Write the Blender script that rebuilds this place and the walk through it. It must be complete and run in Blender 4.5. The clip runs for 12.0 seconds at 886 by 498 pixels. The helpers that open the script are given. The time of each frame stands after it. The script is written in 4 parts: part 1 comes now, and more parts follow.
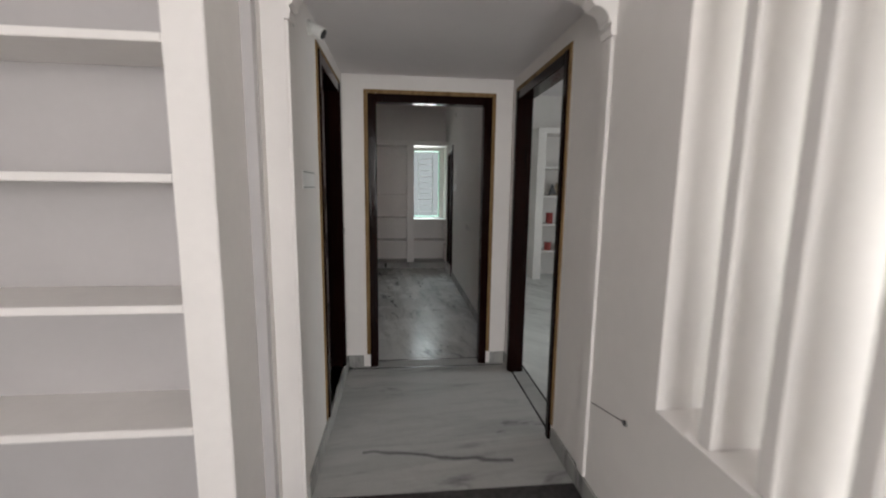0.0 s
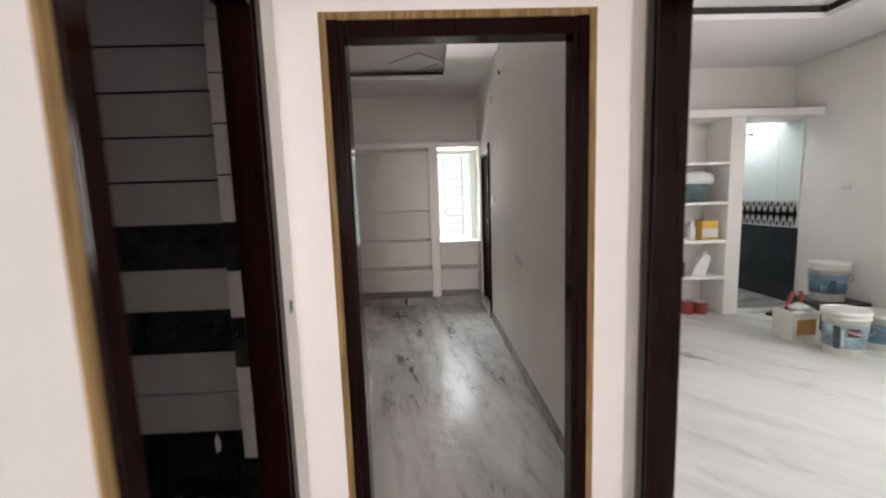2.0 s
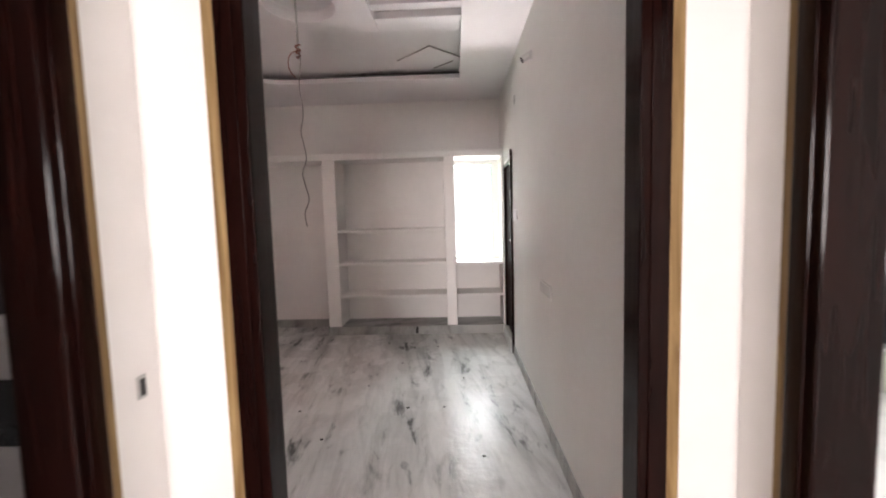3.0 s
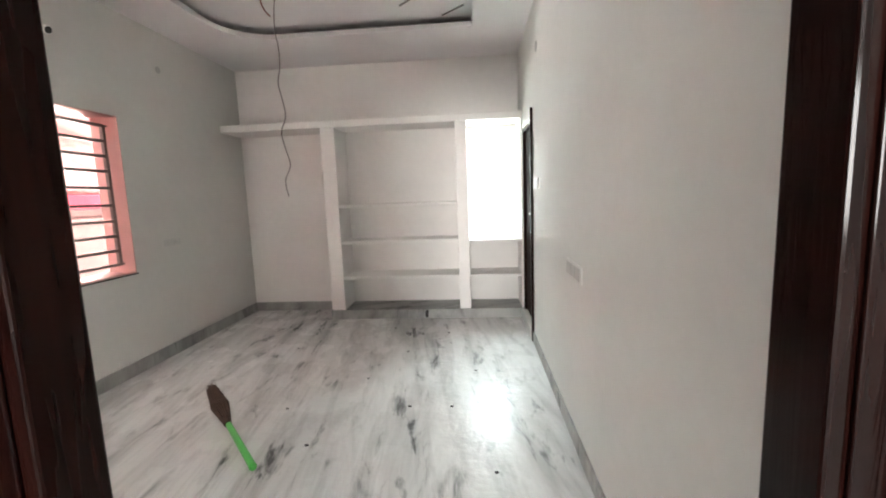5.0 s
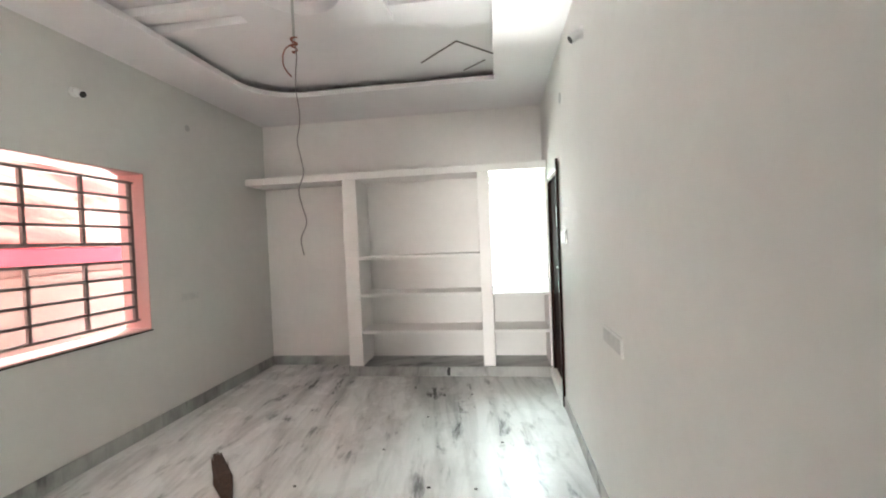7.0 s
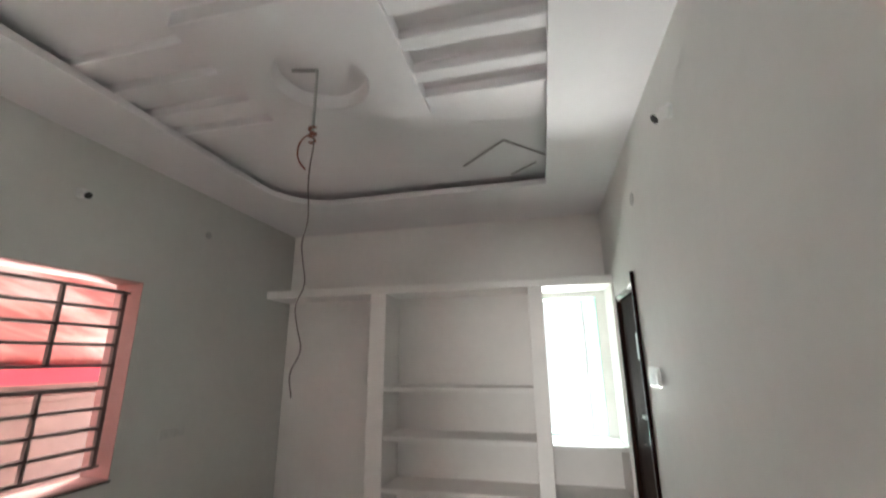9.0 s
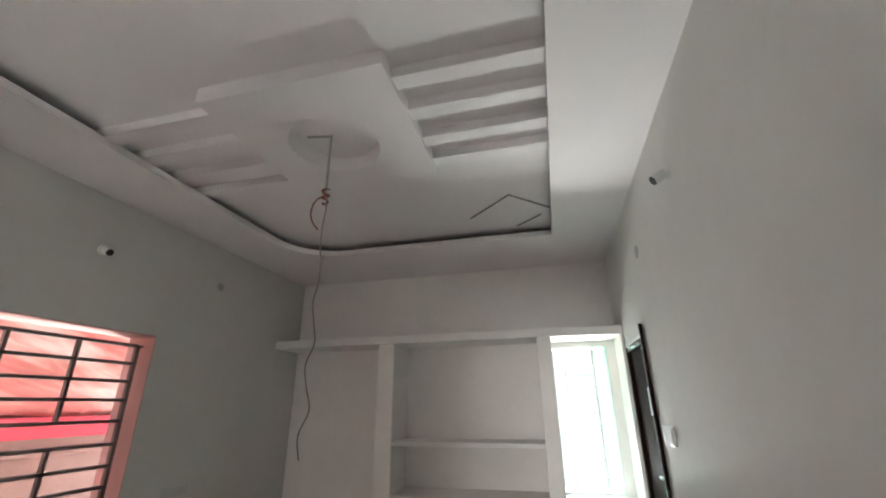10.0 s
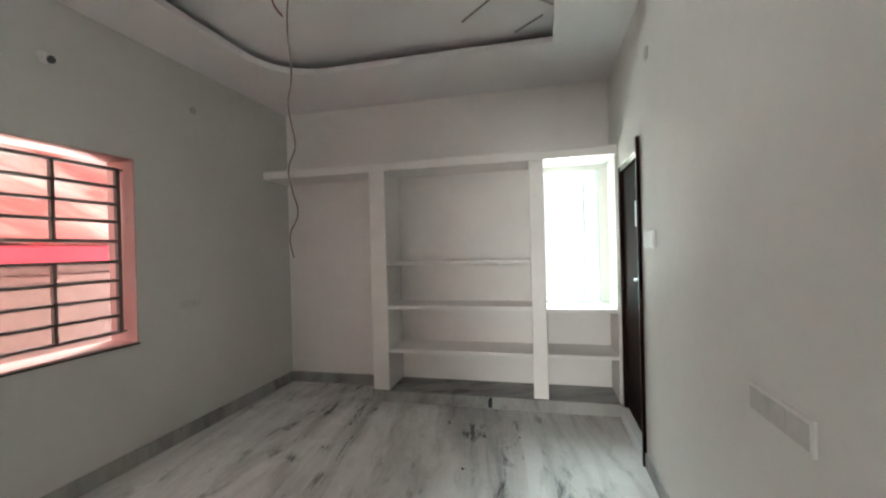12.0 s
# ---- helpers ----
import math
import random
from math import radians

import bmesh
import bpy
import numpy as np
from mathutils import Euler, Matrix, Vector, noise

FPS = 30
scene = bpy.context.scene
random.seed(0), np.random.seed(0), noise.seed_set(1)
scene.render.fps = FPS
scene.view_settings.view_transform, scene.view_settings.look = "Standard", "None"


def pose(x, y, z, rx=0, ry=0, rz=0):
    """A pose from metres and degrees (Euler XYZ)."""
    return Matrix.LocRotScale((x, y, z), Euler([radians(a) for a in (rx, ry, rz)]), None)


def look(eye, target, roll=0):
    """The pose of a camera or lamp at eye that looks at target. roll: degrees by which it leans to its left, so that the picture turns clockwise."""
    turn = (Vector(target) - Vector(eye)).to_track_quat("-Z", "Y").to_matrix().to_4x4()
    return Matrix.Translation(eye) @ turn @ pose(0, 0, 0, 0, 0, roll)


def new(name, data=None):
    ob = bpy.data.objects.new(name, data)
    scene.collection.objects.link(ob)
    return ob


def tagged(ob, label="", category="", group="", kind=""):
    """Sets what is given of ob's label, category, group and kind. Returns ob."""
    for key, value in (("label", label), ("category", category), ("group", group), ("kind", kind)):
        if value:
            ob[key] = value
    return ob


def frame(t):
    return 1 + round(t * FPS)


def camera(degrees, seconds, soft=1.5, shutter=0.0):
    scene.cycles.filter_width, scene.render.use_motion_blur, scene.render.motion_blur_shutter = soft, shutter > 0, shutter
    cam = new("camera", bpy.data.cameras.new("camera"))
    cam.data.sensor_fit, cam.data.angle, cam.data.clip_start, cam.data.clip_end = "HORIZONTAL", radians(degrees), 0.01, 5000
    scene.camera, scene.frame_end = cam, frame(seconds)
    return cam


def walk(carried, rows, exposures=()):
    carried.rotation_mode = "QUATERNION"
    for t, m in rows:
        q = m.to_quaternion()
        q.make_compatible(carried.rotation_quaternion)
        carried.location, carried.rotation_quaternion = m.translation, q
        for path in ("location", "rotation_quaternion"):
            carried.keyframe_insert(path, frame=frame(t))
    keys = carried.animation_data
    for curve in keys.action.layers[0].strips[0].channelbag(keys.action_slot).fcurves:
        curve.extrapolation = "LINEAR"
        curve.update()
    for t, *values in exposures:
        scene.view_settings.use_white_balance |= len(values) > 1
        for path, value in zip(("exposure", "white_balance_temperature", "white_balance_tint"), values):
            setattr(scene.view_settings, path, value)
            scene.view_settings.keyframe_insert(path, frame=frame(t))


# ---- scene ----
cam = camera(94.0, 12.0, soft=2.0, shutter=0.5)
PATH = [
    (0, (-0.032, 0.312, 1.421), (0.172, 2.28, 1.131), 0.7),
    (0.5, (-0.009, 0.771, 1.451), (0.137, 2.738, 1.116), -0.0),
    (1, (0.081, 1.191, 1.448), (0.19, 3.168, 1.164), -1.3),
    (1.5, (0.115, 1.585, 1.451), (0.198, 3.568, 1.202), -1.4),
    (2, (0.064, 1.958, 1.474), (0.125, 3.942, 1.23), -1.9),
    (2.5, (0.159, 2.324, 1.455), (0.15, 4.318, 1.297), -1.8),
    (4.5, (0.27, 3.082, 1.415), (0.132, 5.07, 1.253), -1.9),
    (5, (0.281, 3.109, 1.364), (0.118, 5.086, 1.11), -2.1),
    (5.5, (0.277, 3.076, 1.323), (0.095, 5.052, 1.073), -2.4),
    (6, (0.263, 3.071, 1.401), (0.058, 5.056, 1.264), -2.3),
    (6.5, (0.294, 3.138, 1.452), (0.056, 5.123, 1.384), -2.4),
    (8.5, (0.169, 3.857, 1.435), (-0.214, 5.804, 1.691), -1.2),
    (9, (0.181, 3.957, 1.548), (-0.26, 5.839, 2.061), -0.5),
    (9.5, (0.198, 3.934, 1.613), (-0.258, 5.76, 2.29), -0.1),
    (10, (0.201, 3.889, 1.611), (-0.262, 5.704, 2.313), -0.5),
    (10.5, (0.18, 3.841, 1.591), (-0.249, 5.702, 2.184), -1.4),
    (11, (0.174, 3.816, 1.523), (-0.241, 5.741, 1.876), -1.8),
    (11.5, (0.168, 3.843, 1.46), (-0.25, 5.792, 1.619), -1.9),
    (12, (0.184, 4.013, 1.421), (-0.287, 5.957, 1.415), -1.5),
]
EXPOSURES = [(0.0, 0.12, 6450, 10), (0.5, 0.3, 6500, 11), (1.0, 0.65, 6600, 12), (1.5, 1.08, 6650, 14), (2.0, 1.36, 6750, 17), (2.5, 1.76, 6800, 20),
             (4.5, 2.5, 6550, 9), (5.0, 2.65, 6500, 8), (5.5, 2.52, 6500, 7), (6.5, 2.85, 6450, 5), (8.5, 2.15, 6450, 6), (9.5, 1.72, 6450, 6),
             (10.5, 1.68, 6450, 6), (11.0, 1.68, 6450, 6), (12.0, 1.95, 6450, 4)]
walk(cam, [(t, look(eye, target, roll)) for t, eye, target, roll in PATH], EXPOSURES)

# ---- sky, sun and window light ----
world = bpy.data.worlds.new("sky")
scene.world = world
world.use_nodes = True
wn = world.node_tree.nodes
sky = wn.new("ShaderNodeTexSky")
sky.sky_type = "NISHITA"
sky.sun_disc = False
SUN_DIR = Vector((0.60, -0.35, 0.80)).normalized()
sky.sun_elevation = math.asin(SUN_DIR.z)
sky.sun_rotation = math.atan2(SUN_DIR.x, SUN_DIR.y)
world.node_tree.links.new(sky.outputs[0], wn["Background"].inputs[0])
wn["Background"].inputs[1].default_value = 0.08
sun = new("sun", bpy.data.lights.new("sun", "SUN"))
sun.data.energy, sun.data.angle, sun.data.color = 3.3, radians(0.6), (1.0, 0.95, 0.87)
sun.matrix_world = look((0, 0, 8), Vector((0, 0, 8)) - SUN_DIR)


def window_light(name, place, target, width, height, watts, color, spread=180):
    lamp = bpy.data.lights.new(name, "AREA")
    lamp.shape, lamp.size, lamp.size_y, lamp.energy, lamp.color = "RECTANGLE", width, height, watts, color
    lamp.spread = radians(spread)
    ob = new(name, lamp)
    ob.matrix_world = look(place, target)
    return ob


window_light("window_light_back", (0.80, 10.3, 4.0), (0.40, 8.0, 1.7), 2.4, 3.4, 195, (0.84, 0.98, 1.0), 125)
window_light("window_light_garden", (0.80, 11.0, 0.10), (0.40, 8.1, 1.5), 2.4, 0.6, 205, (0.98, 0.98, 0.97))
window_light("window_light_lane", (-3.35, 5.70, 2.95), (0.6, 5.9, 0.7), 1.5, 0.9, 5, (1.0, 0.97, 0.95))
window_light("window_light_lane_far", (-3.22, 7.20, 0.95), (-2.53, 5.72, 1.15), 0.4, 1.2, 36, (1.0, 0.98, 0.95), 62)
window_light("window_light_fins", (2.1, -1.25, 1.6), (0.55, 1.6, 1.5), 2.4, 1.9, 88, (1.0, 0.98, 0.95))
# hall and side room lamps are added for unseen windows, places assumed
window_light("window_light_hall", (0.10, -3.25, 1.7), (-0.55, 2.0, 1.3), 1.3, 1.7, 88, (1.0, 0.97, 0.95))
window_light("window_light_east", (4.85, 3.3, 1.5), (3.0, 3.5, 1.2), 1.5, 1.3, 42, (0.95, 1.0, 1.0))


# ---- materials ----
def material(name, color, rough=0.5, metal=0.0, vary=0.0, scale=6.0, bump=0.0, bump_scale=60.0, coat=0.0):
    """A principled material with colour variation at two scales and a fine relief."""
    m = bpy.data.materials.new(name)
    m.use_nodes = True
    nt = m.node_tree
    b = nt.nodes["Principled BSDF"]
    b.inputs["Roughness"].default_value, b.inputs["Metallic"].default_value = rough, metal
    b.inputs["Base Color"].default_value = (*color, 1)
    b.inputs["Coat Weight"].default_value = coat
    co = nt.nodes.new("ShaderNodeTexCoord")
    if vary:
        n1, n2 = nt.nodes.new("ShaderNodeTexNoise"), nt.nodes.new("ShaderNodeTexNoise")
        n1.inputs["Scale"].default_value, n2.inputs["Scale"].default_value = scale, scale * 9
        n1.inputs["Detail"].default_value, n2.inputs["Detail"].default_value = 5, 3
        add = nt.nodes.new("ShaderNodeMath")
        add.operation = "MULTIPLY_ADD"
        add.inputs[1].default_value = 0.35
        nt.links.new(co.outputs["Object"], n1.inputs["Vector"])
        nt.links.new(co.outputs["Object"], n2.inputs["Vector"])
        nt.links.new(n2.outputs[0], add.inputs[0])
        nt.links.new(n1.outputs[0], add.inputs[2])
        ramp = nt.nodes.new("ShaderNodeValToRGB")
        e = ramp.color_ramp.elements
        e[0].position, e[1].position = 0.4, 0.95
        e[0].color = (*[c * (1 - vary) for c in color], 1)
        e[1].color = (*[min(1, c * (1 + vary * 0.5)) for c in color], 1)
        nt.links.new(add.outputs[0], ramp.inputs[0])
        nt.links.new(ramp.outputs[0], b.inputs["Base Color"])
    if bump:
        n3, bp = nt.nodes.new("ShaderNodeTexNoise"), nt.nodes.new("ShaderNodeBump")
        n3.inputs["Scale"].default_value, n3.inputs["Detail"].default_value = bump_scale, 4
        bp.inputs["Strength"].default_value, bp.inputs["Distance"].default_value = bump, 0.01
        nt.links.new(co.outputs["Object"], n3.inputs["Vector"])
        nt.links.new(n3.outputs[0], bp.inputs["Height"])
        nt.links.new(bp.outputs[0], b.inputs["Normal"])
    return m


def marble(name, angle, base=(0.70, 0.695, 0.68), vein=(0.13, 0.13, 0.13), rough=0.33, amount=1.0, crack=None):
    """Polished white marble, its grey veins drawn out along one direction."""
    m = bpy.data.materials.new(name)
    m.use_nodes = True
    nt = m.node_tree
    L, N = nt.links, nt.nodes
    b = N["Principled BSDF"]
    co, mp = N.new("ShaderNodeTexCoord"), N.new("ShaderNodeMapping")
    mp.inputs["Rotation"].default_value = (0, 0, radians(angle))
    L.new(co.outputs["Object"], mp.inputs["Vector"])

    def stretched(sx, sy, detail, distort, lo, hi):
        s, n, r = N.new("ShaderNodeMapping"), N.new("ShaderNodeTexNoise"), N.new("ShaderNodeMapRange")
        s.inputs["Scale"].default_value = (sx, sy, 1)
        n.inputs["Scale"].default_value, n.inputs["Detail"].default_value = 1.0, detail
        n.inputs["Roughness"].default_value, n.inputs["Distortion"].default_value = 0.62, distort
        r.inputs["From Min"].default_value, r.inputs["From Max"].default_value = lo, hi
        L.new(mp.outputs[0], s.inputs["Vector"])
        L.new(s.outputs[0], n.inputs["Vector"])
        L.new(n.outputs[0], r.inputs["Value"])
        return r.outputs[0]

    broad = stretched(2.4, 0.42, 5, 0.9, 0.45, 0.70)
    streak = stretched(9.0, 1.0, 5, 1.1, 0.48, 0.74)
    spots = stretched(9.0, 2.6, 4, 0.5, 0.55, 0.68)
    grain = stretched(60.0, 22.0, 3, 0.0, 0.2, 1.4)
    # the dark flecks gather in the grey bands
    flecks = N.new("ShaderNodeMath")
    flecks.operation = "MULTIPLY"
    gather = N.new("ShaderNodeMapRange")
    gather.inputs["To Min"].default_value = 0.12
    L.new(broad, gather.inputs["Value"])
    L.new(spots, flecks.inputs[0])
    L.new(gather.outputs[0], flecks.inputs[1])

    def weigh(a, k, c):
        n = N.new("ShaderNodeMath")
        n.operation = "MULTIPLY_ADD"
        L.new(a, n.inputs[0])
        n.inputs[1].default_value = k * amount
        if c is None:
            n.inputs[2].default_value = 0.0
        else:
            L.new(c, n.inputs[2])
        return n.outputs[0]

    total = weigh(grain, 0.10, weigh(flecks.outputs[0], 1.0, weigh(streak, 0.22, weigh(broad, 0.42, None))))
    if crack:
        # one dark vein along the line y = c + k x, between x0 and x1
        c, k, x0, x1, w = crack
        sep, wob = N.new("ShaderNodeSeparateXYZ"), N.new("ShaderNodeTexNoise")
        wob.inputs["Scale"].default_value, wob.inputs["Detail"].default_value = 5.0, 6
        L.new(co.outputs["Object"], sep.inputs[0])
        L.new(co.outputs["Object"], wob.inputs["Vector"])

        def op(kind, a_, b_):
            n = N.new("ShaderNodeMath")
            n.operation = kind
            for i_, v_ in enumerate((a_, b_)):
                if isinstance(v_, (int, float)):
                    n.inputs[i_].default_value = v_
                else:
                    L.new(v_, n.inputs[i_])
            return n.outputs[0]

        off = op("ADD", op("SUBTRACT", sep.outputs["Y"], op("MULTIPLY", sep.outputs["X"], k)), op("MULTIPLY", wob.outputs[0], 0.10))
        near = op("SUBTRACT", 1.0, op("DIVIDE", op("ABSOLUTE", op("SUBTRACT", off, c + 0.05), 0.0), w))
        along = op("MULTIPLY", op("GREATER_THAN", sep.outputs["X"], x0), op("LESS_THAN", sep.outputs["X"], x1))
        total = op("ADD", total, op("MULTIPLY", op("MULTIPLY", op("MAXIMUM", near, 0.0), along), 0.9))
    mix = N.new("ShaderNodeMix")
    mix.data_type = "RGBA"
    mix.clamp_factor = True
    mix.inputs["A"].default_value, mix.inputs["B"].default_value = (*base, 1), (*vein, 1)
    L.new(total, mix.inputs["Factor"])
    L.new(mix.outputs["Result"], b.inputs["Base Color"])
    rr = stretched(2.4, 2.0, 4, 0.3, 0.3, 0.8)
    r2 = N.new("ShaderNodeMapRange")
    r2.inputs["To Min"].default_value, r2.inputs["To Max"].default_value = rough * 0.75, rough * 1.7
    L.new(rr, r2.inputs["Value"])
    L.new(r2.outputs[0], b.inputs["Roughness"])
    b.inputs["Specular IOR Level"].default_value = 0.065
    bp, n3 = N.new("ShaderNodeBump"), N.new("ShaderNodeTexNoise")
    n3.inputs["Scale"].default_value, n3.inputs["Detail"].default_value = 11, 3
    bp.inputs["Strength"].default_value, bp.inputs["Distance"].default_value = 0.55, 0.010
    L.new(co.outputs["Object"], n3.inputs["Vector"])
    L.new(n3.outputs[0], bp.inputs["Height"])
    L.new(bp.outputs[0], b.inputs["Normal"])
    return m


def timber(name, dark, light, rough, coat, axis=2):
    """Wood with a grain drawn out along one axis."""
    m = bpy.data.materials.new(name)
    m.use_nodes = True
    nt = m.node_tree
    L, N = nt.links, nt.nodes
    b = N["Principled BSDF"]
    co, mp, n, r = N.new("ShaderNodeTexCoord"), N.new("ShaderNodeMapping"), N.new("ShaderNodeTexNoise"), N.new("ShaderNodeValToRGB")
    mp.inputs["Scale"].default_value = [3.0 if i == axis else 45.0 for i in range(3)]
    n.inputs["Scale"].default_value, n.inputs["Detail"].default_value, n.inputs["Distortion"].default_value = 1.0, 5, 0.8
    r.color_ramp.elements[0].position, r.color_ramp.elements[1].position = 0.35, 0.7
    r.color_ramp.elements[0].color, r.color_ramp.elements[1].color = (*dark, 1), (*light, 1)
    L.new(co.outputs["Object"], mp.inputs["Vector"])
    L.new(mp.outputs[0], n.inputs["Vector"])
    L.new(n.outputs[0], r.inputs[0])
    L.new(r.outputs[0], b.inputs["Base Color"])
    b.inputs["Roughness"].default_value, b.inputs["Coat Weight"].default_value = rough, coat
    b.inputs["Specular IOR Level"].default_value = 0.12
    bp = N.new("ShaderNodeBump")
    bp.inputs["Strength"].default_value, bp.inputs["Distance"].default_value = 0.15, 0.004
    L.new(n.outputs[0], bp.inputs["Height"])
    L.new(bp.outputs[0], b.inputs["Normal"])
    return m


def tarpaulin(name, stops, slant):
    """Woven plastic sheet: faded red, pale highlights on long slanting folds put into the colour."""
    m = bpy.data.materials.new(name)
    m.use_nodes = True
    nt = m.node_tree
    L, N = nt.links, nt.nodes
    b = N["Principled BSDF"]
    co, mp, n, r = N.new("ShaderNodeTexCoord"), N.new("ShaderNodeMapping"), N.new("ShaderNodeTexNoise"), N.new("ShaderNodeValToRGB")
    turn = N.new("ShaderNodeMapping")
    turn.inputs["Rotation"].default_value = (radians(slant), 0, 0)
    mp.inputs["Scale"].default_value = (1.0, 0.8, 4.5)
    n.inputs["Scale"].default_value, n.inputs["Detail"].default_value, n.inputs["Distortion"].default_value = 1.0, 5, 0.9
    e = r.color_ramp.elements
    e[0].position, e[0].color = stops[0][0], (*stops[0][1], 1)
    e[1].position, e[1].color = stops[-1][0], (*stops[-1][1], 1)
    for at, c in stops[1:-1]:
        e.new(at).color = (*c, 1)
    L.new(co.outputs["Object"], turn.inputs["Vector"])
    L.new(turn.outputs[0], mp.inputs["Vector"])
    L.new(mp.outputs[0], n.inputs["Vector"])
    L.new(n.outputs[0], r.inputs[0])
    L.new(r.outputs[0], b.inputs["Base Color"])
    b.inputs["Roughness"].default_value = 0.5
    weave, bp = N.new("ShaderNodeTexNoise"), N.new("ShaderNodeBump")
    weave.inputs["Scale"].default_value = 14
    bp.inputs["Strength"].default_value, bp.inputs["Distance"].default_value = 0.25, 0.02
    L.new(co.outputs["Object"], weave.inputs["Vector"])
    L.new(weave.outputs[0], bp.inputs["Height"])
    L.new(bp.outputs[0], b.inputs["Normal"])
    return m


def glowing(name, color, strength):
    m = bpy.data.materials.new(name)
    m.use_nodes = True
    b = m.node_tree.nodes["Principled BSDF"]
    b.inputs["Base Color"].default_value = (0.02, 0.02, 0.02, 1)
    b.inputs["Emission Color"].default_value, b.inputs["Emission Strength"].default_value = (*color, 1), strength
    return m


PAINT = material("white_wall_paint", (0.82, 0.79, 0.765), 0.62, vary=0.06, scale=1.6, bump=0.04, bump_scale=55)
PAINT_GREY = material("cool_wall_paint", (0.78, 0.775, 0.74), 0.6, vary=0.06, scale=1.4, bump=0.035, bump_scale=55)
# wall paint darkened: the left wall's shade is put into the colour
PAINT_LEFT = material("shaded_left_wall_paint", (0.64, 0.63, 0.595), 0.6, vary=0.07, scale=1.4, bump=0.035, bump_scale=55)
PAINT_SHELF = material("white_shelf_paint", (0.84, 0.81, 0.785), 0.5, vary=0.06, scale=3.0, bump=0.06, bump_scale=40)
CEILING = material("ceiling_paint", (0.80, 0.77, 0.775), 0.7, vary=0.04, scale=1.2, bump=0.06, bump_scale=45)
# near-black: the shade inside the cove gap is put into its colour
COVE = material("shaded_cove", (0.035, 0.028, 0.027), 0.85, vary=0.3, scale=8)
MARBLE_BED = marble("marble_bedroom", -8, amount=1.15, rough=0.23)
MARBLE_CORR = marble("marble_corridor", 84, base=(0.46, 0.46, 0.445), amount=0.95, crack=(2.365, -0.18, -0.24, 0.56, 0.022))
MARBLE_EAST = marble("marble_east_room", -38, base=(0.70, 0.71, 0.69), amount=0.5)
MARBLE_SKIRT = marble("marble_skirting", 70, base=(0.42, 0.42, 0.40), amount=1.5, rough=0.3)
GRANITE = material("dark_granite", (0.045, 0.042, 0.042), 0.25, vary=0.5, scale=30)
LEAF_WOOD = timber("dark_worn_door_leaf", (0.012, 0.006, 0.005), (0.030, 0.014, 0.011), 0.6, 0.0)
LEAF_WOOD.node_tree.nodes["Principled BSDF"].inputs["Specular IOR Level"].default_value = 0.02
STILE_WOOD = timber("stile_reflection_brown", (0.15, 0.11, 0.09), (0.27, 0.21, 0.175), 0.5, 0.0)
FRAME = timber("dark_polished_teak", (0.006, 0.0018, 0.0015), (0.014, 0.0042, 0.0032), 0.12, 0.0)
RAW = timber("raw_wood_beading", (0.17, 0.10, 0.042), (0.34, 0.225, 0.105), 0.6, 0.0)
TILE_W = material("white_glazed_tile", (0.52, 0.50, 0.50), 0.18, vary=0.05, scale=4)
TILE_D = material("black_marbled_tile", (0.022, 0.022, 0.024), 0.2, vary=0.9, scale=7)
GROUT = material("dark_grout", (0.02, 0.018, 0.018), 0.9, vary=0.3)
TILE_L = material("pale_aqua_tile", (0.72, 0.80, 0.80), 0.15, vary=0.04, scale=3)
TILE_S = material("slate_tile", (0.035, 0.042, 0.05), 0.25, vary=0.4, scale=5)
BAND_L = material("band_tile_light", (0.60, 0.60, 0.58), 0.25, vary=0.1)
BAND_D = material("band_tile_dark", (0.16, 0.16, 0.16), 0.25, vary=0.4)
PLASTIC = material("white_plastic", (0.80, 0.80, 0.78), 0.28, vary=0.02)
# greyer plastic: shade on the socket modules put into the colour
PLASTIC_P = material("shaded_socket_plastic", (0.60, 0.595, 0.565), 0.5, vary=0.15, scale=25)
PLASTIC_G = material("grey_plastic", (0.45, 0.45, 0.43), 0.4, vary=0.05)
BLACK = material("black_rubber", (0.012, 0.012, 0.012), 0.5, vary=0.2)
STEEL = material("steel", (0.42, 0.41, 0.40), 0.42, 1.0, vary=0.1, scale=30)
IRON = material("painted_iron_grey", (0.17, 0.13, 0.12), 0.5, 0.1, vary=0.2, scale=20)
IRON_W = material("painted_iron_white", (0.62, 0.62, 0.64), 0.5, vary=0.08, scale=20)
PINK = material("pink_exterior_plaster", (0.27, 0.15, 0.135), 0.85, vary=0.15, scale=1.5, bump=0.3, bump_scale=30)
# reveal colour holds the pink light bounced from the wall opposite
PINK_IN = material("reveal_pink_bounce", (0.56, 0.32, 0.295), 0.6, vary=0.06, scale=3, bump=0.1)
TARP = tarpaulin("red_tarpaulin", [(0.28, (0.46, 0.11, 0.11)), (0.43, (0.52, 0.18, 0.165)), (0.51, (0.57, 0.29, 0.26)), (0.64, (0.66, 0.47, 0.45))], 16)
HEM = material("pink_tarpaulin_hem", (0.60, 0.06, 0.09), 0.9, vary=0.1, scale=3)
MINT = material("pale_green_reveal", (0.36, 0.62, 0.50), 0.6, vary=0.04, scale=3, bump=0.1)
GREEN = material("green_plastic_handle", (0.10, 0.55, 0.10), 0.35, vary=0.15, scale=12)
BRISTLE = material("brown_grass_bristles", (0.065, 0.036, 0.024), 0.85, vary=0.5, scale=40)
CABLE = material("grey_cable", (0.22, 0.19, 0.18), 0.6, vary=0.1, scale=30)
COPPER = material("red_brown_wire", (0.26, 0.08, 0.05), 0.5, vary=0.2, scale=40)
CARD = material("cardboard", (0.34, 0.27, 0.20), 0.85, vary=0.2, scale=12)
